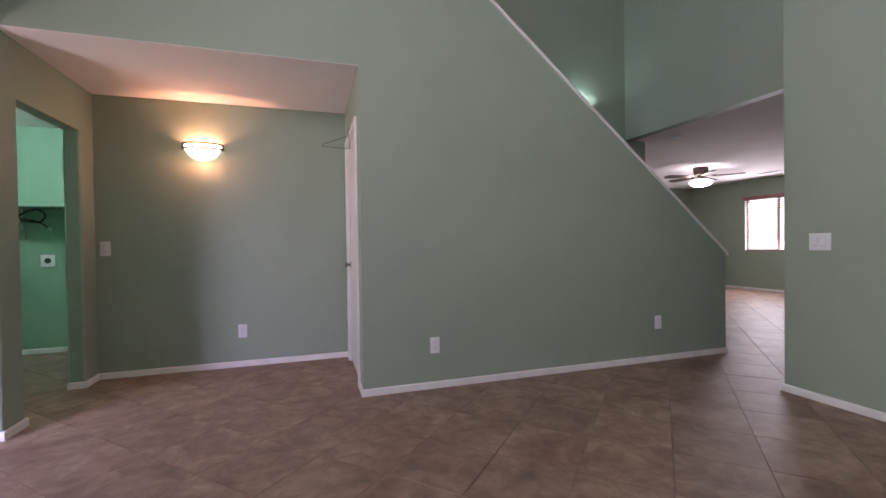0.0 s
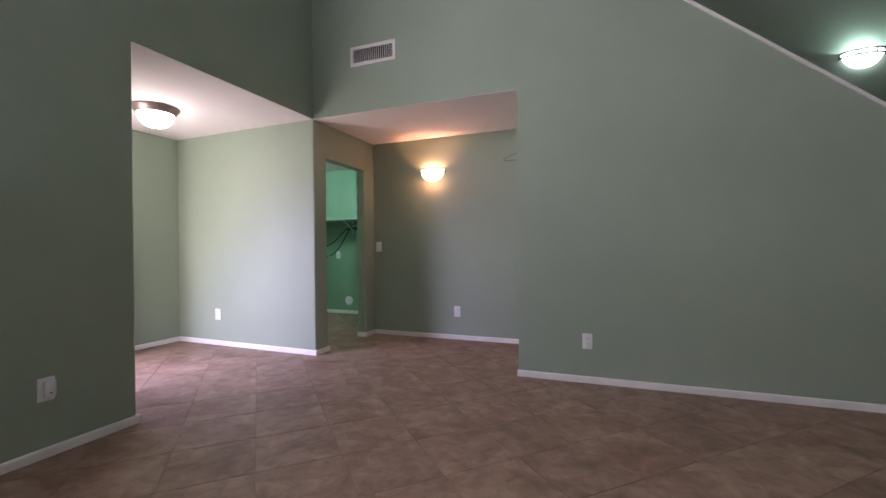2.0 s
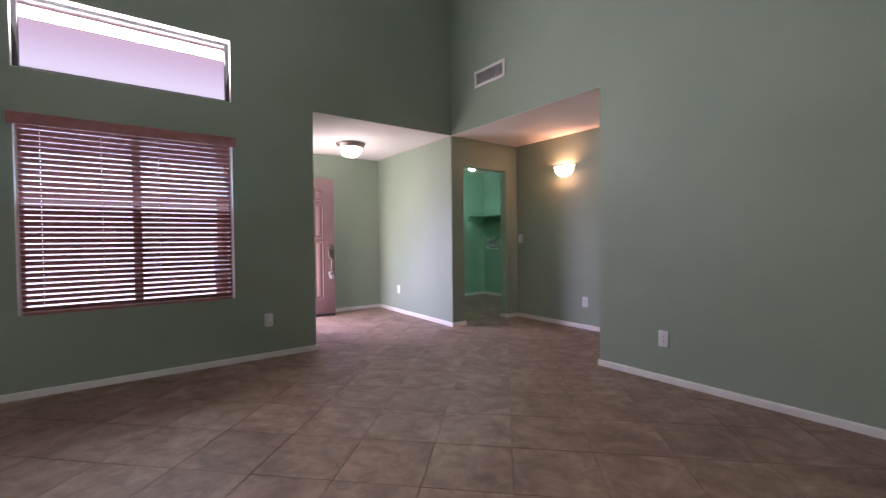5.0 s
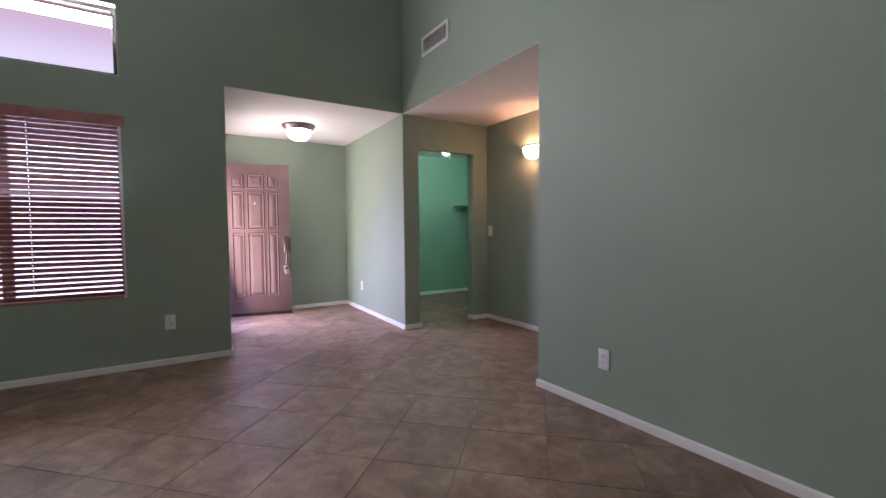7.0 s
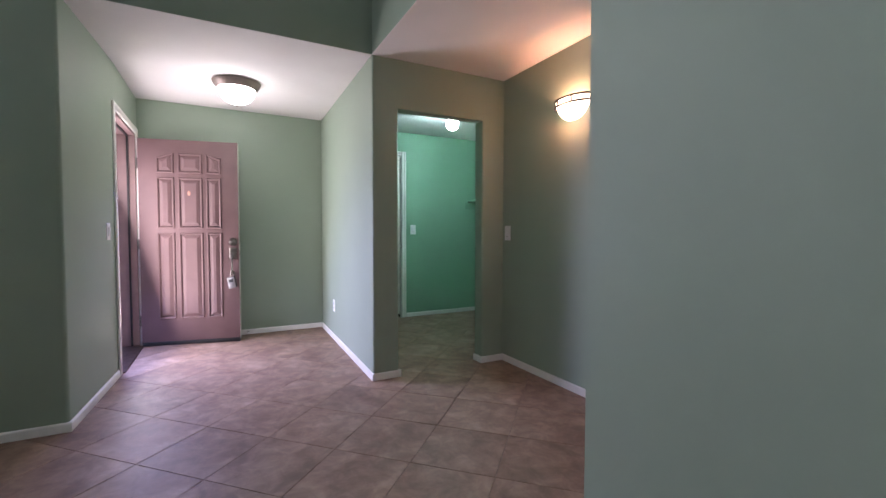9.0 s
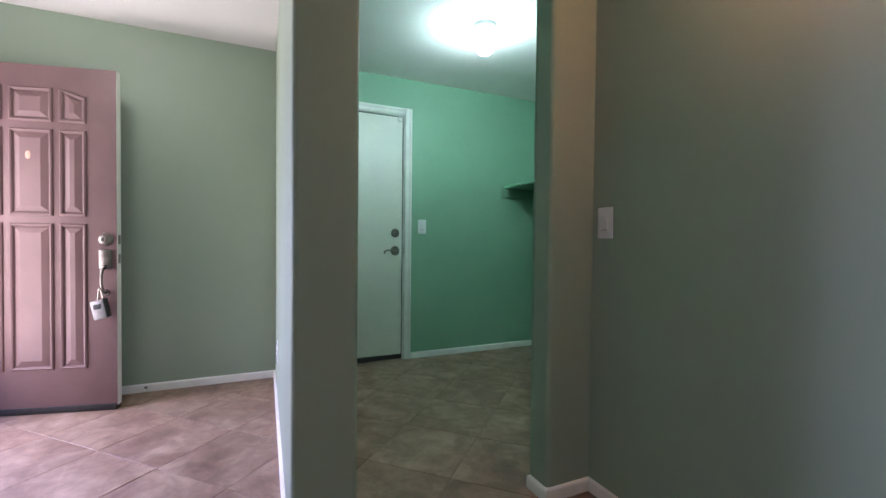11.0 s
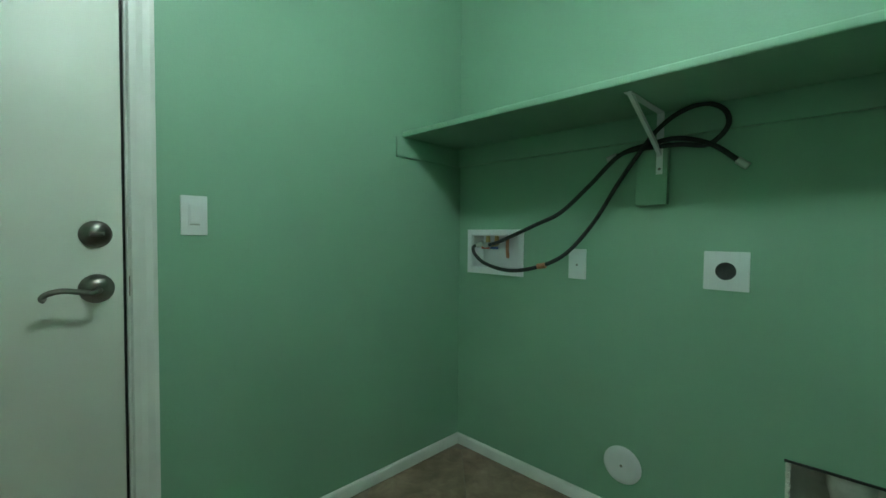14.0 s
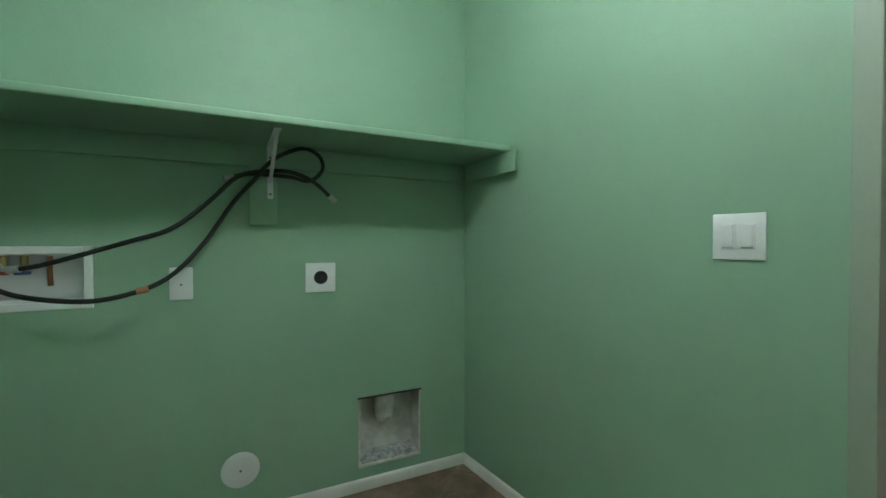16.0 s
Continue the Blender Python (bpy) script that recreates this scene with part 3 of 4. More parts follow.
# ---- supply vent over the alcove ----
ob = thing("air_vent", (0.067, YS, 2.966), "white metal supply vent with slats high on the wall", "vent")
w, h = 0.495, 0.19
for nm, a in (("frame_side", (-w / 2, -w / 2 + 0.032, -h / 2, h / 2)), ("frame_side", (w / 2 - 0.032, w / 2, -h / 2, h / 2)),
              ("frame_rail", (-w / 2 + 0.032, w / 2 - 0.032, h / 2 - 0.032, h / 2)), ("frame_rail", (-w / 2 + 0.032, w / 2 - 0.032, -h / 2, -h / 2 + 0.032))):
    part(nm, one_box(a[0], a[1], -0.012, 0.001, a[2], a[3], bevel=0.002, segs=1), TRIM, ob)
# flat dark sheet on the wall gives the darkness inside the duct
part("backing", one_box(-w / 2 + 0.03, w / 2 - 0.03, -0.0025, 0.001, -h / 2 + 0.03, h / 2 - 0.03), SLOT, ob, "dark sheet painted as the unlit duct opening", smooth=False)
for k in range(7):
    z = -h / 2 + 0.044 + k * 0.017
    part("back_slat", one_box(-w / 2 + 0.032, w / 2 - 0.032, -0.003, 0.003, -0.0008, 0.0008, m=pose(0, -0.005, z, 30, 0, 0)), GALV, ob, smooth=False)
for k in range(19):
    x = -w / 2 + 0.044 + k * (w - 0.088) / 18
    part("slat", one_box(-0.0016, 0.0016, -0.014, -0.007, -h / 2 + 0.030, h / 2 - 0.030, m=pose(x, 0, 0)), TRIM, ob, "thin white upright blade", smooth=False)


# ---- windows and blinds ----
def window_unit(name, x, y0, y1, z0, z1, out, mull, frame_mat, label, sill_mat=TRIM):
    """Frame, panes and lining in an opening of a wall whose face is at x; out is the way outside (-1 or 1)."""
    ob = thing(name, (x + out * 0.10, (y0 + y1) / 2, z0), label, "window", kind="structure")
    hw, hh, f = (y1 - y0) / 2, z1 - z0, 0.035
    d = 0.03
    part("frame_sill", one_box(-d, d, -hw, hw, 0, f, bevel=0.003), frame_mat, ob)
    part("frame_head", one_box(-d, d, -hw, hw, hh - f, hh, bevel=0.003), frame_mat, ob)
    for s in (-1, 1):
        part("frame_jamb", one_box(-d, d, min(s * hw, s * (hw - f)), max(s * hw, s * (hw - f)), f, hh - f, bevel=0.003), frame_mat, ob)
    edges = [-hw + f, hw - f]
    if mull:
        part("mullion", one_box(-d, d, -0.03, 0.03, f, hh - f, bevel=0.003), frame_mat, ob)
        edges = [-hw + f, -0.03, 0.03, hw - f]
    for a, b in zip(edges[::2], edges[1::2]):
        g = part("pane", one_box(-0.003, 0.003, a, b, f, hh - f), GLASS, ob, "clear window glass", smooth=False)
        g.visible_shadow = False
    lo, hi = sorted((-out * 0.1, -out * 0.03))
    part("lining_sill", one_box(lo, hi, -hw, hw, 0, 0.004), sill_mat, ob, smooth=False)
    part("lining_head", one_box(lo, hi, -hw, hw, hh - 0.004, hh), sill_mat, ob, smooth=False)
    for s in (-1, 1):
        part("lining_side", one_box(lo, hi, min(s * hw, s * (hw - 0.004)), max(s * hw, s * (hw - 0.004)), 0.004, hh - 0.004), sill_mat, ob, smooth=False)
    return ob


window_unit("window_1", XF, W0, W1, WB, WT, -1, True, TRIM, "wide front window behind a wooden blind")
window_unit("window_2", XF, W0, W1, CB, CT, -1, False, BLACKFRAME, "clerestory window with a dark frame above the front window")
window_unit("window_3", XFAR, F0, F1, FB, FT, 1, True, TRIM, "bright family room window behind a blind")


def wood_blind(place, rz, width, drop, tilt, pitch, holes, label):
    """Slats hang from a valance; local -y looks into the room, the top of the valance is at the base point."""
    ob = thing("window_blind", place, label, "blind", rz)
    bm = one_box(-width / 2 - 0.045, width / 2 + 0.045, -0.034, -0.014, -0.085, 0.0, bevel=0.004)
    part("valance", bm, BLINDWOOD, ob, "red-brown wooden valance")
    part("headrail", one_box(-width / 2, width / 2, -0.012, 0.05, -0.05, -0.004, bevel=0.002), BLINDWOOD, ob)
    for s in (-1, 1):
        x = s * (width / 2 + 0.038)
        part("valance_return", one_box(x - 0.006, x + 0.006, -0.014, 0.001, -0.085, 0.0), BLINDWOOD, ob)
    bm = bmesh.new()
    xs = [-width / 2 + 0.004]
    for hx in holes:
        xs += [hx - 0.0022, hx + 0.0022]
    xs.append(width / 2 - 0.004)
    for a, b in zip(xs[::2], xs[1::2]):
        box(bm, a, b, -0.0225, 0.0225, -0.0014, 0.0014)
    for hx in holes:
        for s in (-1, 1):
            box(bm, hx - 0.0022, hx + 0.0022, min(s * 0.009, s * 0.0225), max(s * 0.009, s * 0.0225), -0.0014, 0.0014)
    me = mesh_of("slat", bm, BLINDWOOD)
    n = int((drop - 0.12) / pitch) + 1
    for k in range(n):
        sl = new("slat", me)
        sl.parent = ob
        sl.matrix_basis = pose(0, 0.026, -0.085 - k * pitch, -tilt + random.uniform(-1.2, 1.2), random.uniform(-0.1, 0.1), 0)
    part("bottom_rail", one_box(-width / 2 + 0.004, width / 2 - 0.004, 0.0, 0.05, -drop, -drop + 0.018, bevel=0.003), BLINDWOOD, ob)
    for hx in holes:
        for y in (0.008, 0.044):
            bm = bmesh.new()
            tube(bm, [(hx, y, -0.05), (hx, y, -drop + 0.012)], 0.0009, 5, 1)
            part("ladder_cord", bm, BLINDWOOD, ob)
    return ob


wood_blind((XF - 0.026 + 0.027, (W0 + W1) / 2, 2.05), 90, 1.385, 1.455, 45, 0.0415, (-0.57, -0.22, 0.15), "red-brown wooden slat blind, half closed, in the front window")
wood_blind((XFAR - 0.001, (F0 + F1) / 2, 2.06), -90, 1.30, 1.19, 12, 0.042, (-0.48, 0.0, 0.48), "red-brown wooden slat blind, open, in the family room window")


# ---- front door, standing open ----
dw, dh, dz = 0.878, 1.99, 0.028
door = thing("door_1", (-2.578, 1.476, 0.0), "mauve painted panelled front door, standing open", "door", 77.3, kind="structure")
part("leaf", one_box(0, dw, 0, 0.045, dz, dz + dh, bevel=0.002), MAUVE, door, "mauve painted door leaf")
part("leaf_edge", one_box(dw - 0.001, dw + 0.0025, 0.003, 0.043, dz + 0.002, dz + dh - 0.002), DOORWHITE, door, "cream painted door edge", smooth=False)
part("hinge_edge", one_box(-0.0025, 0.001, 0.003, 0.043, dz + 0.002, dz + dh - 0.002), DOORWHITE, door, "cream painted hinge edge", smooth=False)
part("sweep", one_box(0.004, dw - 0.004, -0.004, 0.049, 0.002, dz + 0.012, bevel=0.003), DARK, door, "black rubber door sweep")


def raised_panel(x0, x1, z0, z1, za=None):
    """A moulded frame with a raised field; za is the height of the top at its lower, outer side."""
    def ring(i, y):
        s = 0 if za is None else z1 - za
        lo, ro = (s, 0) if x1 < dw / 2 else (0, s)
        return [bm.verts.new(c) for c in ((x0 + i, y, z0 + i), (x1 - i, y, z0 + i), (x1 - i, y, z1 - i - ro), (x0 + i, y, z1 - i - lo))]
    bm = bmesh.new()
    rings = [ring(i, y) for i, y in ((-0.004, 0.001), (-0.002, -0.007), (0.005, -0.012), (0.012, -0.009), (0.018, 0.0), (0.022, 0.0), (0.050, -0.011), (0.053, -0.012))]
    for a, b in zip(rings, rings[1:]):
        for k in range(4):
            bm.faces.new((a[k], a[(k + 1) % 4], b[(k + 1) % 4], b[k]))
    bm.faces.new(rings[-1])
    part("raised_panel", bm, MAUVE, door, smooth=False)


for c0, c1 in ((0.158, 0.304), (0.345, 0.553), (0.592, 0.722)):
    raised_panel(c0, c1, 0.262, 1.108)
    raised_panel(c0, c1, 1.158, 1.650)
    raised_panel(c0, c1, 1.698, 1.886, 1.845 if c0 != 0.345 else None)
bm = bmesh.new()
lathe(bm, [(0, 0.006), (0.009, 0.006), (0.013, 0.003), (0.013, -0.002)], 20, pose(0.439, -0.008, 1.50, 90, 0, 0) @ Matrix.Diagonal((1.15, 2.0, 1, 1)))
part("peephole_cover", bm, PEACH, door, "peach oval peephole cover")
part("peephole", one_box(0.433, 0.445, -0.0095, -0.006, 1.435, 1.441), SLOT, door, smooth=False)
hx = 0.824
bm = bmesh.new()
lathe(bm, [(0, 0.030), (0.013, 0.030), (0.018, 0.024), (0.028, 0.022), (0.036, 0.012), (0.040, -0.001)], 28, pose(hx, 0, 1.02, 90, 0, 0))
lock = part("deadbolt", bm, NICKEL, door, "satin nickel deadbolt")
part("keyway", one_box(hx - 0.002, hx + 0.002, -0.031, -0.029, 1.012, 1.028), SLOT, lock, smooth=False)
bm = one_box(hx - 0.034, hx + 0.034, -0.016, 0.001, 0.845, 0.962, bevel=0.008, segs=3)
plate = part("handle_plate", bm, NICKEL, door, "satin nickel handle plate")
part("thumb_latch", one_box(hx - 0.012, hx + 0.012, -0.042, -0.012, 0.862, 0.870, bevel=0.003), NICKEL, plate)
bm = bmesh.new()
tube(bm, [(hx, -0.012, 0.852), (hx, -0.042, 0.842), (hx, -0.055, 0.80), (hx, -0.050, 0.75), (hx, -0.034, 0.715), (hx, -0.006, 0.705)], 0.008, 10)
part("pull_handle", bm, NICKEL, door, "curved satin nickel pull")
bm = bmesh.new()
lathe(bm, [(0, 0.008), (0.016, 0.008), (0.02, 0.0), (0.02, -0.001)], 18, pose(hx, 0, 0.704, 90, 0, 0))
part("pull_foot", bm, NICKEL, door)
for z in (1.02, 0.905):
    part("latch_plate", one_box(dw + 0.0015, dw + 0.004, 0.011, 0.035, z - 0.028, z + 0.028), NICKEL, door, smooth=False)

lockbox = thing("key_lockbox", (-2.578, 1.476, 0.0), "grey key lockbox hanging from the front door handle", "lockbox", 77.3)
bm = bmesh.new()
tube(bm, [(hx - 0.014, -0.058, 0.655), (hx - 0.012, -0.058, 0.70), (hx - 0.004, -0.062, 0.735), (hx + 0.008, -0.058, 0.70), (hx + 0.012, -0.056, 0.655)], 0.005, 8)
part("shackle", bm, NICKEL, lockbox, "steel shackle")
tiltm = pose(hx - 0.004, -0.055, 0.612, 0, -12, 0)
part("body", one_box(-0.034, 0.034, -0.024, 0.024, -0.055, 0.055, bevel=0.006, m=tiltm), LOCKGREY, lockbox, "light grey lockbox body")
part("keypad", one_box(-0.020, 0.020, -0.027, -0.022, 0.006, 0.034, bevel=0.002, m=tiltm), SLOT, lockbox, "dark keypad window")
part("rubber_guard", one_box(0.028, 0.038, -0.020, 0.026, -0.05, 0.062, bevel=0.003, m=tiltm), DARK, lockbox, "black rubber side")

# front door frame
fr = thing("door_frame_1", (0, 0, 0), "front door frame with mauve jambs, white stops and dark threshold", "door frame", kind="structure")
for x0, x1 in ((D0, D0 + 0.02), (D1 - 0.02, D1)):
    part("jamb", one_box(x0, x1, 1.19, YF - 0.003, 0.0, DT - 0.02, bevel=0.002), JAMB, fr, "mauve painted jamb")
    s = 1 if x0 == D0 else -1
    a, b = sorted((x0 if s > 0 else x1, (x0 if s > 0 else x1) + s * 0.034))
    part("stop", one_box(a, b, 1.39, 1.405, 0.02, DT - 0.02), DARK, fr, "black weather strip", smooth=False)
    c = D0 - 0.058 if s > 0 else D1 - 0.004
    part("casing", one_box(c, c + 0.062, YF - 0.001, YF + 0.014, 0.0, DT + 0.055, bevel=0.004), TRIM, fr, "white door casing")
    c = D0 - 0.05 if s > 0 else D1 - 0.02
    part("brick_mould", one_box(c, c + 0.07, 1.23, 1.271, 0.0, DT + 0.05, bevel=0.004), JAMB, fr)
part("head_jamb", one_box(D0, D1, 1.19, YF - 0.003, DT - 0.02, DT, bevel=0.002), JAMB, fr)
part("head_stop", one_box(D0 + 0.02, D1 - 0.02, 1.39, 1.405, DT - 0.034, DT - 0.02), DARK, fr, smooth=False)
part("head_casing", one_box(D0 + 0.004, D1 - 0.004, YF - 0.001, YF + 0.014, DT - 0.004, DT + 0.055, bevel=0.004), TRIM, fr)
bm = bmesh.new()
prism(bm, [(1.20, -0.03), (1.49, 0.0), (1.485, 0.010), (1.40, 0.020), (1.30, 0.018), (1.20, 0.0)], 0, D0 + 0.02, D1 - 0.02)
part("threshold", bm, BRONZE, fr, "dark bronze metal threshold", smooth=False)
for z in (0.25, 1.0, 1.78):
    bm = bmesh.new()
    lathe(bm, [(0, -0.05), (0.007, -0.05), (0.007, 0.05), (0, 0.05)], 12, pose(D0 + 0.016, YF + 0.012, z))
    part("hinge", bm, NICKEL, fr)

ds = thing("door_stop", (XW + 0.013, 2.42, 0.03), "small spring door stop on the foyer baseboard", "door stop")
bm = bmesh.new()
lathe(bm, [(0, -0.001), (0.010, -0.001), (0.010, 0.004), (0.005, 0.006), (0.005, 0.058), (0, 0.058)], 12, pose(0, 0, 0, 0, 90, 0))
part("spring", bm, NICKEL, ds, "metal spring")
bm = bmesh.new()
lathe(bm, [(0, 0.056), (0.008, 0.056), (0.009, 0.066), (0.006, 0.072), (0, 0.072)], 12, pose(0, 0, 0, 0, 90, 0))
part("tip", bm, PLASTIC, ds, "white rubber tip")

# ---- garage door in the laundry ----
gd = thing("door_2", (XL, G0, 0), "plain white garage door, closed, with a black sweep", "door", 90, kind="structure")
gw = G1 - G0
part("leaf", one_box(0.014, gw - 0.018, 0.012, 0.055, 0.045, GT - 0.018, bevel=0.002), DOORWHITE, gd, "plain white painted leaf")
part("sweep", one_box(0.014, gw - 0.018, 0.004, 0.055, 0.008, 0.046, bevel=0.003), DARK, gd, "black rubber door sweep")
part("backing", one_box(-0.0, gw, 0.058, 0.11, 0.0, GT), SLOT, gd, smooth=False)
for z in (0.30, 1.08, 1.86):
    h = part("hinge", one_box(0.004, 0.022, -0.004, 0.012, z - 0.05, z + 0.05, bevel=0.002), TRIM, gd)
    bm = bmesh.new()
    lathe(bm, [(0, -0.053), (0.006, -0.053), (0.006, 0.053), (0, 0.053)], 10, pose(0.012, -0.004, z))
    part("hinge_pin", bm, TRIM, h)
# black strips added to darken the gap beside and above the leaf
for q in ((0.010, 0.014, 0.008, GT - 0.012), (gw - 0.018, gw - 0.010, 0.008, GT - 0.012), (0.014, gw - 0.018, GT - 0.018, GT - 0.010)):
    part("gap_shade_strip", one_box(q[0], q[1], 0.022, 0.05, q[2], q[3]), DARK, gd, "black strip painting the shade of the gap round the leaf", smooth=False)
kx = 4.19 - G0
bm = bmesh.new()
lathe(bm, [(0, 0.020), (0.018, 0.020), (0.029, 0.014), (0.037, 0.004), (0.038, -0.001)], 28, pose(kx, 0.012, 1.094, 90, 0, 0))
db = part("deadbolt", bm, NICKEL, gd, "satin nickel deadbolt")
part("turn_piece", one_box(kx - 0.016, kx + 0.016, -0.020, -0.006, 1.088, 1.100, bevel=0.003), NICKEL, db)
bm = bmesh.new()
lathe(bm, [(0, 0.026), (0.014, 0.026), (0.026, 0.020), (0.038, 0.008), (0.041, -0.001)], 28, pose(kx, 0.012, 0.943, 90, 0, 0))
ro = part("rosette", bm, NICKEL, gd, "satin nickel rosette")
bm = bmesh.new()
tube(bm, [(kx, -0.010, 0.943), (kx, -0.044, 0.943), (kx - 0.018, -0.054, 0.938), (kx - 0.045, -0.054, 0.944), (kx - 0.075, -0.054, 0.949), (kx - 0.104, -0.054, 0.943), (kx - 0.114, -0.054, 0.932), (kx - 0.107, -0.054, 0.926)], 0.0075, 10)
part("lever", bm, NICKEL, ro, "wavy satin nickel lever")
part("strike", one_box(gw - 0.006, gw + 0.004, -0.002, 0.004, 0.915, 0.975), BRONZE, gd, smooth=False)
for a in ((gw - 0.062, gw - 0.008, GT - 0.022, GT - 0.016), (gw - 0.062, gw - 0.057, GT - 0.05, GT - 0.022), (gw - 0.062, gw - 0.012, GT - 0.056, GT - 0.05)):
    part("alarm_contact", one_box(a[0], a[1], 0.004, 0.014, a[2], a[3]), GALV, gd, smooth=False)
gf = thing("door_frame_2", (XL, G0, 0), "white moulded casing round the garage door", "door frame", 90, kind="structure")
for x0 in (-0.062, gw - 0.004):
    bm = bmesh.new()
    w = 0.066
    s = [(x0, 0.001), (x0 + w, 0.001), (x0 + w, -0.010), (x0 + w - 0.012, -0.014), (x0 + w - 0.03, -0.013), (x0 + 0.02, -0.017), (x0 + 0.004, -0.017), (x0, -0.012)]
    if x0 < 0:
        s = [(2 * x0 + w - a, b) for a, b in reversed(s)]
    prism(bm, s, 2, 0.0, GT + 0.058)
    part("casing", bm, TRIM, gf, smooth=False)
bm = bmesh.new()
prism(bm, [(0.001, GT - 0.004), (-0.010, GT - 0.004), (-0.014, GT + 0.01), (-0.013, GT + 0.028), (-0.017, GT + 0.04), (-0.017, GT + 0.052), (-0.012, GT + 0.0575), (0.001, GT + 0.0575)], 0, 0.004, gw - 0.004)
part("head_casing", bm, TRIM, gf, smooth=False)
for x0, x1 in ((0.0, 0.010), (gw - 0.010, gw)):
    part("jamb", one_box(x0, x1, 0.0, 0.11, 0, GT - 0.010), TRIM, gf, smooth=False)
part("head_jamb", one_box(0, gw, 0.0, 0.11, GT - 0.010, GT), TRIM, gf, smooth=False)

# ---- closet door in the alcove ----
cd = thing("door_3", (XC, C0, 0), "white painted closet door, closed, under the stairs", "door", -90, kind="structure")
cw = C1 - C0
part("leaf", one_box(-cw + 0.008, -0.008, 0.012, 0.047, 0.012, CDT - 0.012, bevel=0.002), DOORWHITE, cd)
bm = bmesh.new()
lathe(bm, [(0, 0.058), (0.018, 0.056), (0.027, 0.045), (0.022, 0.030), (0.012, 0.022), (0.012, 0.008), (0.030, 0.004), (0.032, -0.001)], 24, pose(-cw + 0.07, 0.012, 0.93, 90, 0, 0))
part("knob", bm, NICKEL, cd, "round nickel knob")
for x0 in (-cw - 0.058, -0.004):
    part("casing", one_box(x0, x0 + 0.062, -0.016, 0.001, 0, CDT + 0.056, bevel=0.004), TRIM, cd)
part("head_casing", one_box(-cw + 0.004, -0.004, -0.016, 0.001, CDT - 0.004, CDT + 0.056, bevel=0.004), TRIM, cd)
part("head_jamb", one_box(-cw, 0, 0.0, 0.10, CDT - 0.010, CDT), TRIM, cd, smooth=False)
part("jamb", one_box(-cw, -cw + 0.006, 0.0, 0.10, 0, CDT), TRIM, cd, smooth=False)
part("jamb", one_box(-0.006, 0, 0.0, 0.10, 0, CDT), TRIM, cd, smooth=False)
hg = thing("wire_hanger", (XC - 0.016, 3.75, 2.03), "grey wire clothes hanger hooked on the closet door casing", "clothes hanger")
bm = bmesh.new()
tube(bm, [(0.004, 0, 0.075), (-0.004, 0, 0.083), (-0.014, 0, 0.06), (-0.012, 0, 0.03), (-0.03, 0, 0.012), (-0.12, 0, -0.025), (-0.215, 0, -0.062), (-0.225, 0, -0.075), (-0.21, 0, -0.083), (-0.1, 0, -0.087), (-0.004, 0, -0.09), (-0.002, 0.004, -0.06), (-0.006, 0.002, 0.0), (-0.012, 0, 0.03)], 0.0028, 8)
part("wire", bm, WIRE, hg)

# ---- laundry shelf and hook-ups ----
sh = thing("wall_shelf", ((XL + XLE) / 2, YN, 1.54), "long green painted wooden shelf on cleats over the hook-ups", "shelf")
hw = (XLE - XL) / 2 + 0.004
part("board", one_box(-hw, hw, -0.392, 0.001, 0.0, 0.026, bevel=0.006, segs=3), LAUNDRY, sh, "green painted shelf board")
part("back_cleat", one_box(-hw, hw, -0.019, 0.001, -0.09, 0.0, bevel=0.002), LAUNDRY, sh)
for s, d in ((-1, 0.43), (1, 0.435)):
    part("side_cleat", one_box(min(s * hw, s * (hw - 0.013)), max(s * hw, s * (hw - 0.013)), -d, -0.019, -0.09, 0.0, bevel=0.002), LAUNDRY, sh)
part("bracket_block", one_box(0.0 - 0.054, 0.053, -0.024, 0.001, -0.326, -0.09, bevel=0.004, m=pose(-0.004, -0.004, 0)), LAUNDRY, sh, "green painted backing block")
br = thing("shelf_bracket", (-1.79, YN - 0.024, 1.54), "white metal shelf bracket on its backing block", "bracket")
part("arm", one_box(-0.012, 0.012, -0.30, -0.001, -0.004, -0.0005, bevel=0.001, segs=1), PLASTIC, br)
part("upright", one_box(-0.012, 0.012, -0.004, 0.001, -0.22, -0.004, bevel=0.001, segs=1), PLASTIC, br)
bm = bmesh.new()
prism(bm, [(-0.29, -0.004), (-0.262, -0.004), (-0.003, -0.135), (-0.003, -0.155)], 0, -0.006, 0.006)
part("brace", bm, PLASTIC, br, smooth=False)
for z in (-0.05, -0.12, -0.20):
    bm = bmesh.new()
    lathe(bm, [(0, 0.004), (0.004, 0.003), (0.005, 0)], 10, pose(0, -0.004, z, 90, 0, 0))
    part("screw", bm, NICKEL, br)

wb = thing("washer_box", (-2.539, YN, 1.019), "white recessed washer supply box with red and blue valves", "washer box")
a, b, c, d = BX0 + 2.539, BX1 + 2.539, BZ0 - 1.019, BZ1 - 1.019
for nm, q in (("frame_side", (-0.169, a, -0.109, 0.109)), ("frame_side", (b, 0.169, -0.109, 0.109)), ("frame_rail", (a, b, d, 0.109)), ("frame_rail", (a, b, -0.109, c))):
    part(nm, one_box(q[0], q[1], -0.008, 0.001, q[2], q[3], bevel=0.002, segs=1), PLASTIC, wb)
part("back", one_box(a, b, 0.085, 0.09, c, d), PLASTIC, wb, smooth=False)
part("tray", one_box(a, b, 0.0, 0.085, c, c + 0.004), PLASTIC, wb, smooth=False)
part("top", one_box(a, b, 0.0, 0.085, d - 0.004, d), PLASTIC, wb, smooth=False)
part("side", one_box(a, a + 0.004, 0.0, 0.085, c + 0.004, d - 0.004), PLASTIC, wb, smooth=False)
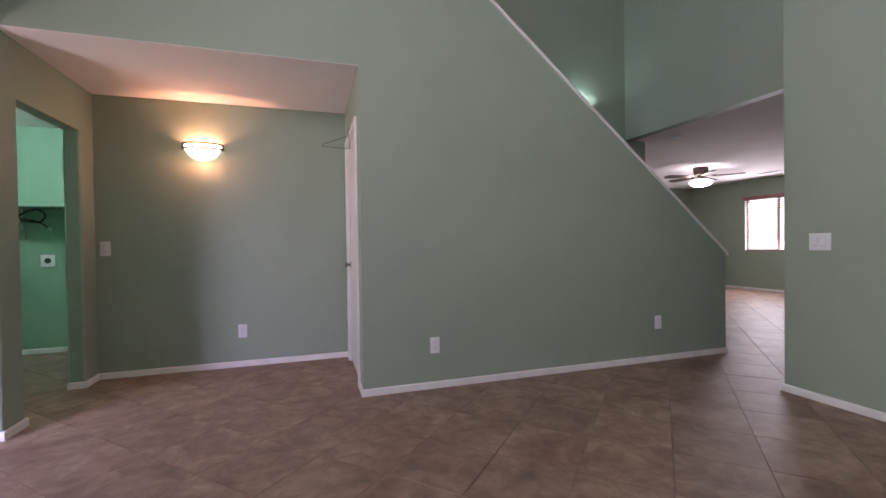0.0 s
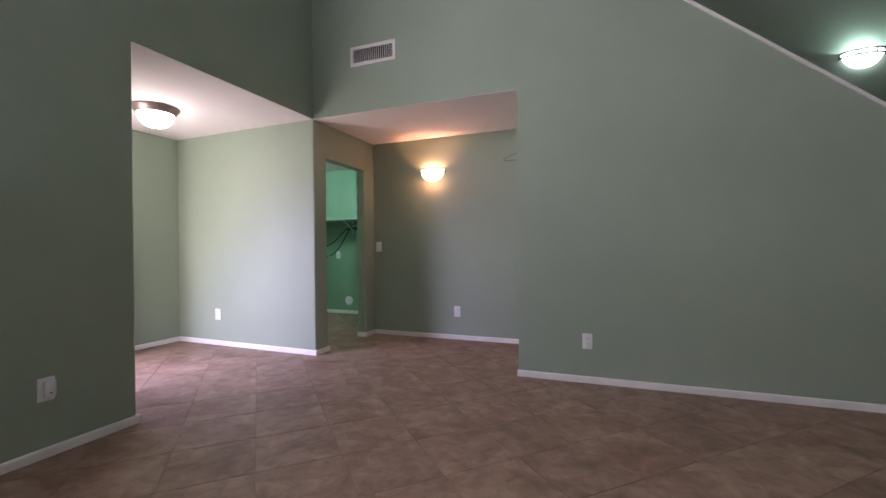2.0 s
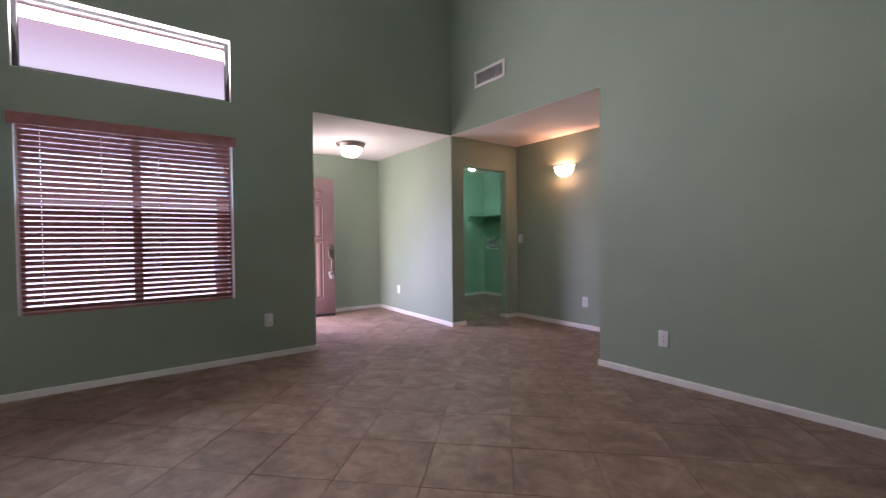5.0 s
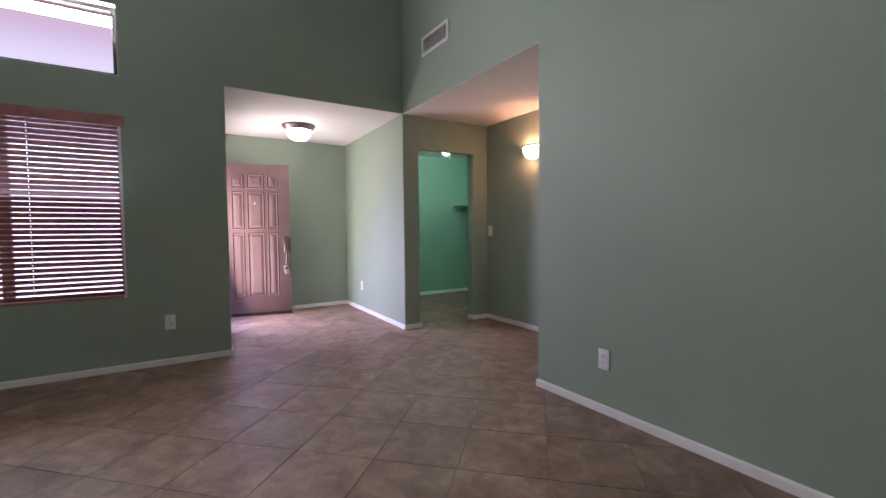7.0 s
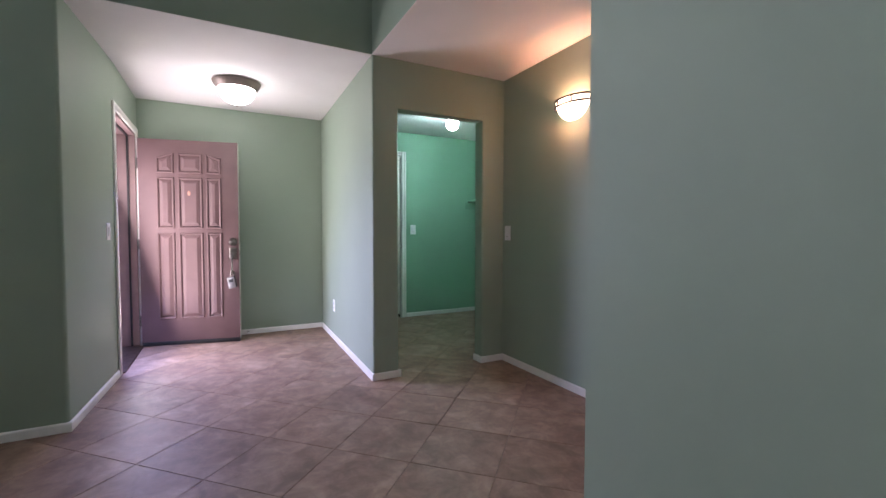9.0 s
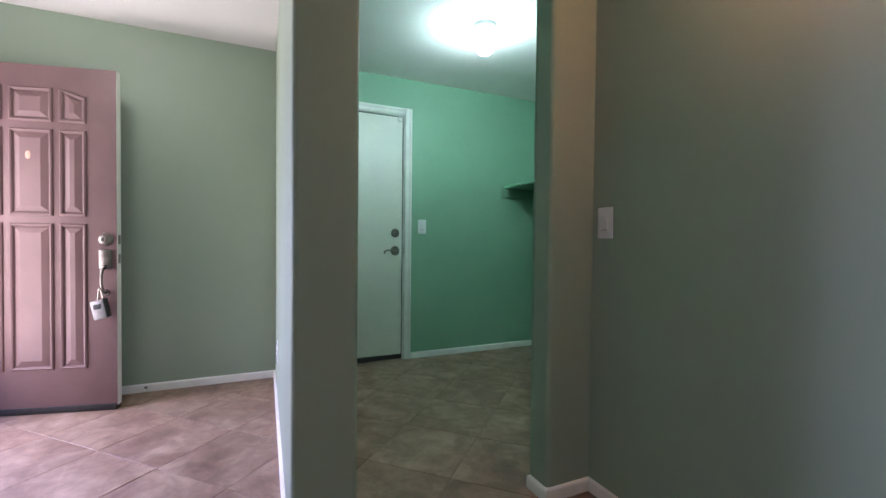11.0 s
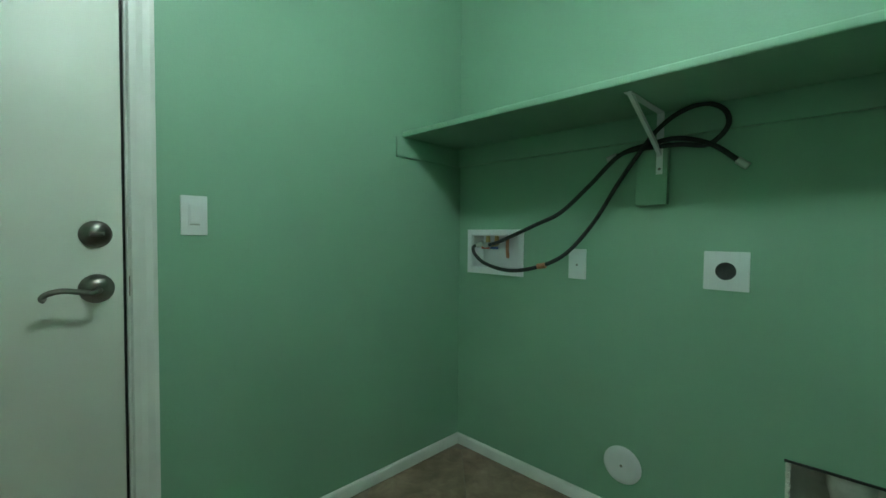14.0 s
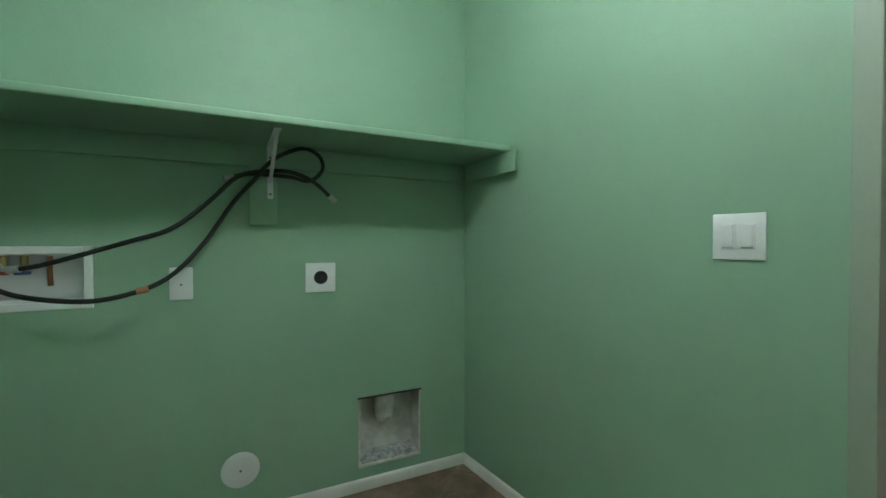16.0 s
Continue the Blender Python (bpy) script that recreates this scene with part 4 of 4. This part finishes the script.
part("side", one_box(b - 0.004, b, 0.0, 0.085, c + 0.004, d - 0.004), PLASTIC, wb, smooth=False)
for x, mt in ((-0.085, REDP), (-0.03, BLUEP)):
    bm = bmesh.new()
    lathe(bm, [(0, 0.05), (0.010, 0.05), (0.012, 0.0), (0.014, -0.012), (0, -0.012)], 14, pose(x, 0.055, 0.045))
    v = part("valve", bm, BRASS, wb, "brass hose valve")
    part("valve_handle", one_box(x - 0.022, x + 0.022, 0.028, 0.042, 0.012, 0.024, bevel=0.003), mt, v)
    bm = bmesh.new()
    tube(bm, [(x, 0.055, 0.036), (x, 0.02, 0.034), (x, -0.01, 0.034)], 0.010, 10)
    part("hose_bib", bm, BRASS, v)
bm = bmesh.new()
tube(bm, [(0.035, 0.06, 0.075), (0.035, 0.055, 0.02), (0.036, 0.06, -0.03)], 0.008, 10)
part("copper_pipe", bm, COPPER, wb, "copper stub pipe")


def hose(points, label, ends):
    ob = thing("washer_hose", points[0], label, "hose")
    o = Vector(points[0])
    bm = bmesh.new()
    tube(bm, [Vector(p) - o for p in points], 0.0083, 10, 6)
    part("tube", bm, DARK, ob, "black rubber tube")
    for i, j, r in ends:
        bm = bmesh.new()
        p, q = Vector(points[i]) - o, Vector(points[j]) - o
        d = (p - q).normalized()
        tube(bm, [p - d * 0.012, p + d * 0.024], r, 12, 1)
        part("coupling", bm, COPPER if i == 5 else GALV, ob, "copper-coloured hose joint" if i == 5 else "bright metal hose coupling")
    return ob


hose([(-2.57, 5.655, 1.053), (-2.557, 5.652, 1.054), (-2.473, 5.630, 1.073), (-2.249, 5.575, 1.146), (-2.123, 5.555, 1.193), (-2.009, 5.565, 1.293), (-1.911, 5.595, 1.397), (-1.809, 5.630, 1.431), (-1.715, 5.595, 1.429), (-1.623, 5.615, 1.398), (-1.547, 5.625, 1.335)],
     "black rubber washer hose draped from the box over the bracket", ((0, 1, 0.013), (-1, -2, 0.012)))
hose([(-2.624, 5.655, 1.053), (-2.658, 5.650, 1.039), (-2.628, 5.630, 1.003), (-2.530, 5.595, 0.964), (-2.356, 5.545, 0.947), (-2.219, 5.565, 0.974), (-2.121, 5.600, 1.030), (-2.020, 5.620, 1.150), (-1.926, 5.625, 1.300), (-1.842, 5.605, 1.403),
      (-1.786, 5.605, 1.471), (-1.716, 5.595, 1.514), (-1.649, 5.625, 1.536), (-1.594, 5.625, 1.505), (-1.585, 5.625, 1.451), (-1.636, 5.625, 1.403), (-1.715, 5.605, 1.410), (-1.808, 5.630, 1.417), (-1.880, 5.615, 1.412), (-1.937, 5.605, 1.393)],
     "black rubber washer hose looped over the shelf bracket", ((0, 1, 0.013), (-1, -2, 0.012), (5, 4, 0.012)))

do = thing("dryer_outlet", (-1.585, YN, 0.99), "white square dryer outlet with a round black socket", "outlet")
part("plate", one_box(-0.064, 0.064, -0.008, 0.001, -0.064, 0.064, bevel=0.003), PLASTIC, do)
bm = bmesh.new()
lathe(bm, [(0, 0.010), (0.022, 0.011), (0.026, 0.014), (0.029, 0.012), (0.029, 0)], 28, pose(0, 0, 0, 90, 0, 0))
so = part("socket", bm, DARK, do, "round black socket")
for x, z in ((-0.010, 0.004), (0.010, 0.004), (0.0, -0.012)):
    part("slot", one_box(x - 0.002, x + 0.002, -0.0115, -0.010, z - 0.005, z + 0.005), SLOT, so, smooth=False)

cp = thing("round_cover", (-1.905, YN, 0.217), "round white drain cover with a centre screw", "cover")
bm = bmesh.new()
lathe(bm, [(0, 0.012), (0.05, 0.012), (0.066, 0.009), (0.072, 0.003), (0.072, -0.001)], 40, pose(0, 0, 0, 90, 0, 0))
c = part("cap", bm, PLASTIC, cp)
bm = bmesh.new()
lathe(bm, [(0, 0.0135), (0.005, 0.013), (0.006, 0.010)], 12, pose(0, 0, 0, 90, 0, 0))
part("screw", bm, NICKEL, c)

dv = thing("dryer_vent_box", ((VX0 + VX1) / 2, YN, VZ0), "dusty open metal dryer vent box cut into the wall", "vent box")
hw, hh = (VX1 - VX0) / 2, VZ1 - VZ0
part("back", one_box(-hw, hw, 0.10, 0.105, 0, hh), DUSTY, dv, "dusty grey metal back", smooth=False)
part("bottom", one_box(-hw, hw, 0.0, 0.10, 0, 0.004), DUSTY, dv, smooth=False)
part("top", one_box(-hw, hw, 0.0, 0.10, hh - 0.004, hh), DUSTY, dv, smooth=False)
for s in (-1, 1):
    part("side", one_box(min(s * hw, s * (hw - 0.004)), max(s * hw, s * (hw - 0.004)), 0.0, 0.10, 0.004, hh - 0.004), DUSTY, dv, smooth=False)
    part("torn_edge", one_box(min(s * hw, s * (hw - 0.007)), max(s * hw, s * (hw - 0.007)), -0.001, 0.012, 0.002, hh - 0.004), PAPER, dv, smooth=False)
part("torn_edge", one_box(-hw, hw, -0.001, 0.012, 0.0, 0.010), PAPER, dv, "ragged drywall edge", smooth=False)
# solid dark strip stands in for shade along the top of the cut
part("shadow_gap", one_box(-hw - 0.004, hw + 0.004, -0.003, 0.004, hh - 0.004, hh + 0.004), SLOT, dv, "dark strip painted as the shade of the ragged top cut", smooth=False)
bm = bmesh.new()
lathe(bm, [(0.056, hh - 0.005), (0.054, hh - 0.055), (0.045, hh - 0.085), (0.043, hh - 0.118), (0.039, hh - 0.122), (0.039, hh - 0.06)], 28, pose(-0.012, 0.056, 0))
for v in bm.verts:
    if v.co.z < hh - 0.11:
        v.co.z += 0.012 * noise.noise(v.co * 60)
col = part("duct_collar", bm, DUSTY, dv, "pale dusty duct collar")
bm = bmesh.new()
r = random.Random(8)
for k in range(9):
    a = k * 0.7 + r.uniform(-0.2, 0.2)
    s = r.uniform(0.008, 0.014)
    box(bm, -s, s, -0.003, 0.003, -s, s * 0.6, m=pose(-0.012 + 0.041 * math.cos(a), 0.056 + 0.041 * math.sin(a), hh - 0.122, r.uniform(-30, 30), r.uniform(-30, 30), math.degrees(a) + 90))
part("torn_tape", bm, GALV, col, "torn grey tape round the duct end", smooth=False)
r = random.Random(5)
bm = bmesh.new()
n = 15
rows = [[bm.verts.new((-hw + 0.006 + (2 * hw - 0.012) * i / n, 0.002 + 0.096 * j / 6, 0.006 + 0.030 * (j / 6) ** 0.7 * (0.7 + 0.5 * noise.noise((i * 0.5, j * 0.6, 2.0))) + 0.012 * noise.noise((i * 1.7, j * 1.9, 5.0)))) for i in range(n + 1)] for j in range(7)]
for a, b in zip(rows, rows[1:]):
    for k in range(n):
        bm.faces.new((a[k], a[k + 1], b[k + 1], b[k]))
part("lint", bm, LINT, dv, "grey heap of lint and dust")
for k in range(14):
    x = -hw + 0.012 + (2 * hw - 0.024) * k / 13
    w, h = r.uniform(0.008, 0.016), r.uniform(0.003, 0.011)
    part("drywall_tear", one_box(-w, w, -0.002, 0.004, 0, h, m=pose(x, -0.0005, 0.004, r.uniform(-8, 8), r.uniform(-9, 9), 0)), PAPER, dv, smooth=False)
for s in (-1, 1):
    for k in range(10):
        z = 0.02 + (hh - 0.04) * k / 9
        w, h = r.uniform(0.002, 0.007), r.uniform(0.010, 0.018)
        part("drywall_tear", one_box(-w, w, -0.002, 0.004, -h, h, m=pose(s * (hw - 0.006), -0.0005, z, 0, r.uniform(-7, 7), 0)), PAPER, dv, smooth=False)

# ---- family room: fan, smoke detector, ceiling vent ----
fan = thing("ceiling_fan", (7.83, 5.9, H), "dark wooden ceiling fan with a lit white glass shade", "ceiling fan", 20)
bm = bmesh.new()
lathe(bm, [(0, 0.001), (0.12, 0.001), (0.125, -0.02), (0.115, -0.09), (0.10, -0.13), (0, -0.135)], 32)
part("motor", bm, FANDARK, fan, "dark bronze motor housing")
for k in range(5):
    a = 72 * k
    bm = bmesh.new()
    o = [(0.17, -0.055), (0.60, -0.072), (0.645, -0.05), (0.66, 0.0), (0.645, 0.05), (0.60, 0.072), (0.17, 0.055)]
    prism(bm, o, 2, -0.005, 0.005)
    bmesh.ops.transform(bm, matrix=pose(0, 0, -0.165, 0, 0, a) @ pose(0, 0, 0, 12, 0, 0), verts=bm.verts[:])
    bl = part("blade", bm, FANDARK, fan, "dark wooden fan blade", smooth=False)
    part("blade_iron", one_box(0.05, 0.24, -0.018, 0.018, -0.150, -0.140, bevel=0.003, m=pose(0, 0, -0.008, 0, 0, a)), BRONZE, bl)
bm = bmesh.new()
lathe(bm, [(0, -0.135), (0.05, -0.135), (0.055, -0.20), (0.07, -0.215), (0, -0.215)], 24)
part("light_fitter", bm, BRONZE, fan)
bm = bmesh.new()
prof = [(0.07, -0.215), (0.125, -0.225), (0.168, -0.25), (0.175, -0.275), (0.15, -0.31), (0.10, -0.335), (0, -0.345)]
lathe(bm, prof, 40)
for v in bm.verts:
    a = math.atan2(v.co.y, v.co.x)
    s = 1 + 0.05 * math.cos(10 * a) * min(1, math.hypot(v.co.x, v.co.y) / 0.15)
    v.co.x, v.co.y = v.co.x * s, v.co.y * s
part("glass_shade", bm, GLOW_FAN, fan, "glowing scalloped glass shade")
bm = bmesh.new()
tube(bm, [(0.06, 0, -0.2), (0.062, 0, -0.42)], 0.0015, 5, 1)
part("pull_chain", bm, NICKEL, fan)

sd = thing("smoke_detector", (5.55, 4.25, H), "round white smoke detector on the family room ceiling", "smoke detector")
bm = bmesh.new()
lathe(bm, [(0, 0.001), (0.065, 0.001), (0.067, -0.012), (0.058, -0.030), (0.045, -0.036), (0, -0.036)], 32)
part("body", bm, PLASTIC, sd)
bm = bmesh.new()
lathe(bm, [(0.030, -0.0355), (0.034, -0.040), (0.038, -0.0355)], 24)
part("grille_ring", bm, PLASTIC, sd)
cv = thing("ceiling_vent", (9.6, 5.95, H), "white metal ceiling vent in the family room", "vent")
part("frame", one_box(-0.09, 0.09, -0.19, 0.19, -0.010, 0.001, bevel=0.003), TRIM, cv)
for k in range(7):
    part("slat", one_box(-0.066, 0.066, -0.009, 0.009, -0.0008, 0.0008, m=pose(0, -0.15 + k * 0.05, -0.014, 40, 0, 0)), GALV, cv, smooth=False)

# ---- porch outside the front door ----
structure("pavement", one_box(-9, XF - 0.15, -5, 1.27, -0.16, -0.035), CONCRETE, "pale concrete porch floor", "pavement", False)
pr = structure("porch_roof", one_box(-1.42, XF - 0.15, -4.5, 1.27, 3.07, 3.32), STUCCO, "pink stucco porch soffit", "roof", False)
structure("porch_beam", one_box(-3.6, -2.46, 0.92, 1.47, 3.078, 3.32), STUCCO, "pink stucco porch beam on the pillar", "roof", False)
bm = bmesh.new()
box(bm, D1 + 0.052, XF - 0.152, 1.26, 1.268, -0.03, 3.07)
box(bm, D0 - 0.05, D1 + 0.05, 1.26, 1.268, DT + 0.052, H)
structure("wall_porch_side", bm, STUCCO, "pink stucco outer face beside the front door", "wall", False)


def glowing_yard():
    """Emission painted by height, standing in for sunlit yard and stucco beyond the porch, far brighter than the room.
    """
    m, n, l, p = material("glowing_yard", 0.9)
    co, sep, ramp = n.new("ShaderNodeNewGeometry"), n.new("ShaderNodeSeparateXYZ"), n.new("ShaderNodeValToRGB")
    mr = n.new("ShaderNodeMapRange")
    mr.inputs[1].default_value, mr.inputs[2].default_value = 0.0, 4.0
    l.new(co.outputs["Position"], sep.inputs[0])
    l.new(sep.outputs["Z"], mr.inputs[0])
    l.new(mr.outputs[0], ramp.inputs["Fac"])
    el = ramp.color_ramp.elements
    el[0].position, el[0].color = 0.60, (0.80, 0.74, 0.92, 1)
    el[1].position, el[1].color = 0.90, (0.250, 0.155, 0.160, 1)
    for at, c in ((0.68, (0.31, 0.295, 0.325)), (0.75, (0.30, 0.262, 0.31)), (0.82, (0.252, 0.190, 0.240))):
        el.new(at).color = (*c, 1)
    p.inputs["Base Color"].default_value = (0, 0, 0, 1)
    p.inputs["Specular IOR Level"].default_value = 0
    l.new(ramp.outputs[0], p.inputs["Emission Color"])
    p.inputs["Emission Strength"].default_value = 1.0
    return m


# self-lit sheet outside the window; its brightness is emission, not sunlight
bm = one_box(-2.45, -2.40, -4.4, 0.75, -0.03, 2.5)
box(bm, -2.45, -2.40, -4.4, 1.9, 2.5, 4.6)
structure("backdrop", bm, glowing_yard(), "glowing backdrop sheet for the pink and lavender yard beyond the window", "backdrop", False)
pil = thing("porch_pillar", (-3.38, 1.2, -0.035), "stucco porch pillar on a stacked stone base", "pillar")
part("shaft", one_box(-0.17, 0.17, -0.24, 0.22, 0.90, 3.116, bevel=0.01), STUCCO, pil, "pink stucco shaft")
part("cap", one_box(-0.215, 0.215, -0.285, 0.25, 0.73, 0.90, bevel=0.012), CONCRETE, pil, "pale cast stone cap")
part("core", one_box(-0.16, 0.16, -0.23, 0.21, 0.0, 0.735), GROUT, pil, smooth=False)
r = random.Random(11)
STONES = [mottled("ledger_stone_%s" % n, a, b, 12, 0.85, bump=0.9, bump_scale=40) for n, a, b in (("rust", (0.20, 0.10, 0.075), (0.30, 0.16, 0.12)), ("grey", (0.16, 0.13, 0.125), (0.24, 0.20, 0.19)), ("tan", (0.30, 0.19, 0.14), (0.38, 0.26, 0.20)))]
z = 0.0
while z < 0.70:
    h = min(r.uniform(0.055, 0.10), 0.73 - z)
    for face in range(3):
        u0, u1 = (-0.26, 0.22) if face != 1 else (-0.19, 0.19)
        u = u0
        while u < u1 - 0.01:
            w = min(r.uniform(0.12, 0.26), u1 - u)
            if u1 - u - w < 0.05:
                w = u1 - u
            p = r.uniform(0.0, 0.022)
            if face == 1:
                q = (u, u + w - 0.006, -0.255 - p, -0.225, z, z + h - 0.006)
            else:
                s = 1 if face == 0 else -1
                q = (*sorted((s * 0.155, s * (0.185 + p))), u, u + w - 0.006, z, z + h - 0.006)
            part("stone", one_box(*q, bevel=0.008, segs=1), r.choice(STONES), pil, smooth=False)
            u += w
    z += h

# ---- floor tiles, laid diagonally ----
PITCH, U0, V0, R2 = 0.4165, -0.06, 1.235, math.sqrt(0.5)
half = (PITCH - 0.0033) / 2


def tile_bm(bm, m=None):
    rings = [[bm.verts.new((sx * a, sy * a, z)) for sx, sy in ((-1, -1), (1, -1), (1, 1), (-1, 1))] for a, z in ((half, -0.012), (half, -0.0012), (half - 0.0012, 0.0))]
    for a, b in zip(rings, rings[1:]):
        for k in range(4):
            bm.faces.new((a[k], a[(k + 1) % 4], b[(k + 1) % 4], b[k]))
    bm.faces.new(rings[-1])
    if m is not None:
        bmesh.ops.transform(bm, matrix=m, verts=[v for q in rings for v in q])


def inside(x, y):
    return (SOUTH - 0.1 < y < YE and XF - 0.2 < x < XN + 0.2) or (YE - 0.2 <= y < YT + 0.2 and XF - 0.2 < x < XE + 0.5) or (XW - 0.2 < x <= XF and YD - 0.3 < y < YS) or (XL - 0.2 < x <= XF and YS <= y < YN + 0.2) or (x >= XE and YFS - 0.2 < y < YFN + 0.2 and x < XFAR + 0.2)


bm0 = bmesh.new()
tile_bm(bm0)
tile_mesh = mesh_of("tile", bm0, TILE)
rest, rest_south = bmesh.new(), bmesh.new()
r = random.Random(3)
for i in range(-30, 40):
    for j in range(-20, 50):
        u, v = U0 + (i + 0.5) * PITCH, V0 + (j + 0.5) * PITCH
        x, y = (u + v) * R2, (v - u) * R2
        if not inside(x, y):
            continue
        m = pose(x, y, r.uniform(-0.0006, 0.0), r.uniform(-0.07, 0.07), r.uniform(-0.07, 0.07), 45 + 90 * r.randrange(4))
        reach = half * math.sqrt(2)
        cuts = []
        if x < XF - 0.16 and y < 3.0 and y - reach < 1.36:
            cuts.append(((0, 1.36, 0), (0, -1, 0)))
        if y < 1.3 and x < 0.5 and x - reach < XF - 0.06:
            cuts.append(((XF - 0.06, 0, 0), (-1, 0, 0)))
        if x < XF and y + reach > YN + 0.05:
            cuts.append(((0, YN + 0.05, 0), (0, 1, 0)))
        if x < XF and x - reach < XL - 0.05:
            cuts.append(((XL - 0.05, 0, 0), (-1, 0, 0)))
        if XF < x < XE + 0.3 and y + reach > YT + 0.08:
            cuts.append(((0, YT + 0.08, 0), (0, 1, 0)))
        if x < 5.1 and y > -1.0 and not (x > XN and y < YE):
            if cuts:
                bm = bmesh.new()
                tile_bm(bm, m)
                for c, n in cuts:
                    bmesh.ops.bisect_plane(bm, geom=bm.verts[:] + bm.edges[:] + bm.faces[:], plane_co=c, plane_no=n, clear_outer=True)
                part("tile", bm, TILE, floor, smooth=False)
            else:
                t = new("tile", tile_mesh)
                t.parent = floor
                t.matrix_basis = m
        else:
            tile_bm(rest if x > XN else rest_south, m)
for b, planes in ((rest, (((XFAR + 0.07, 0, 0), (1, 0, 0)), ((0, YFN + 0.06, 0), (0, 1, 0)), ((0, YFS - 0.06, 0), (0, -1, 0)))),
                  (rest_south, (((0, SOUTH - 0.06, 0), (0, -1, 0)), ((XF - 0.06, 0, 0), (-1, 0, 0)), ((XN + 0.06, 0, 0), (1, 0, 0))))):
    for c, n in planes:
        bmesh.ops.bisect_plane(b, geom=b.verts[:] + b.edges[:] + b.faces[:], plane_co=c, plane_no=n, clear_outer=True)
tagged(part("far_tiles", rest, TILE, floor, smooth=False), "brown mottled floor tiles in the far room", kind="stuff")
tagged(part("south_tiles", rest_south, TILE, floor, smooth=False), "brown mottled floor tiles at the back of the room", kind="stuff")
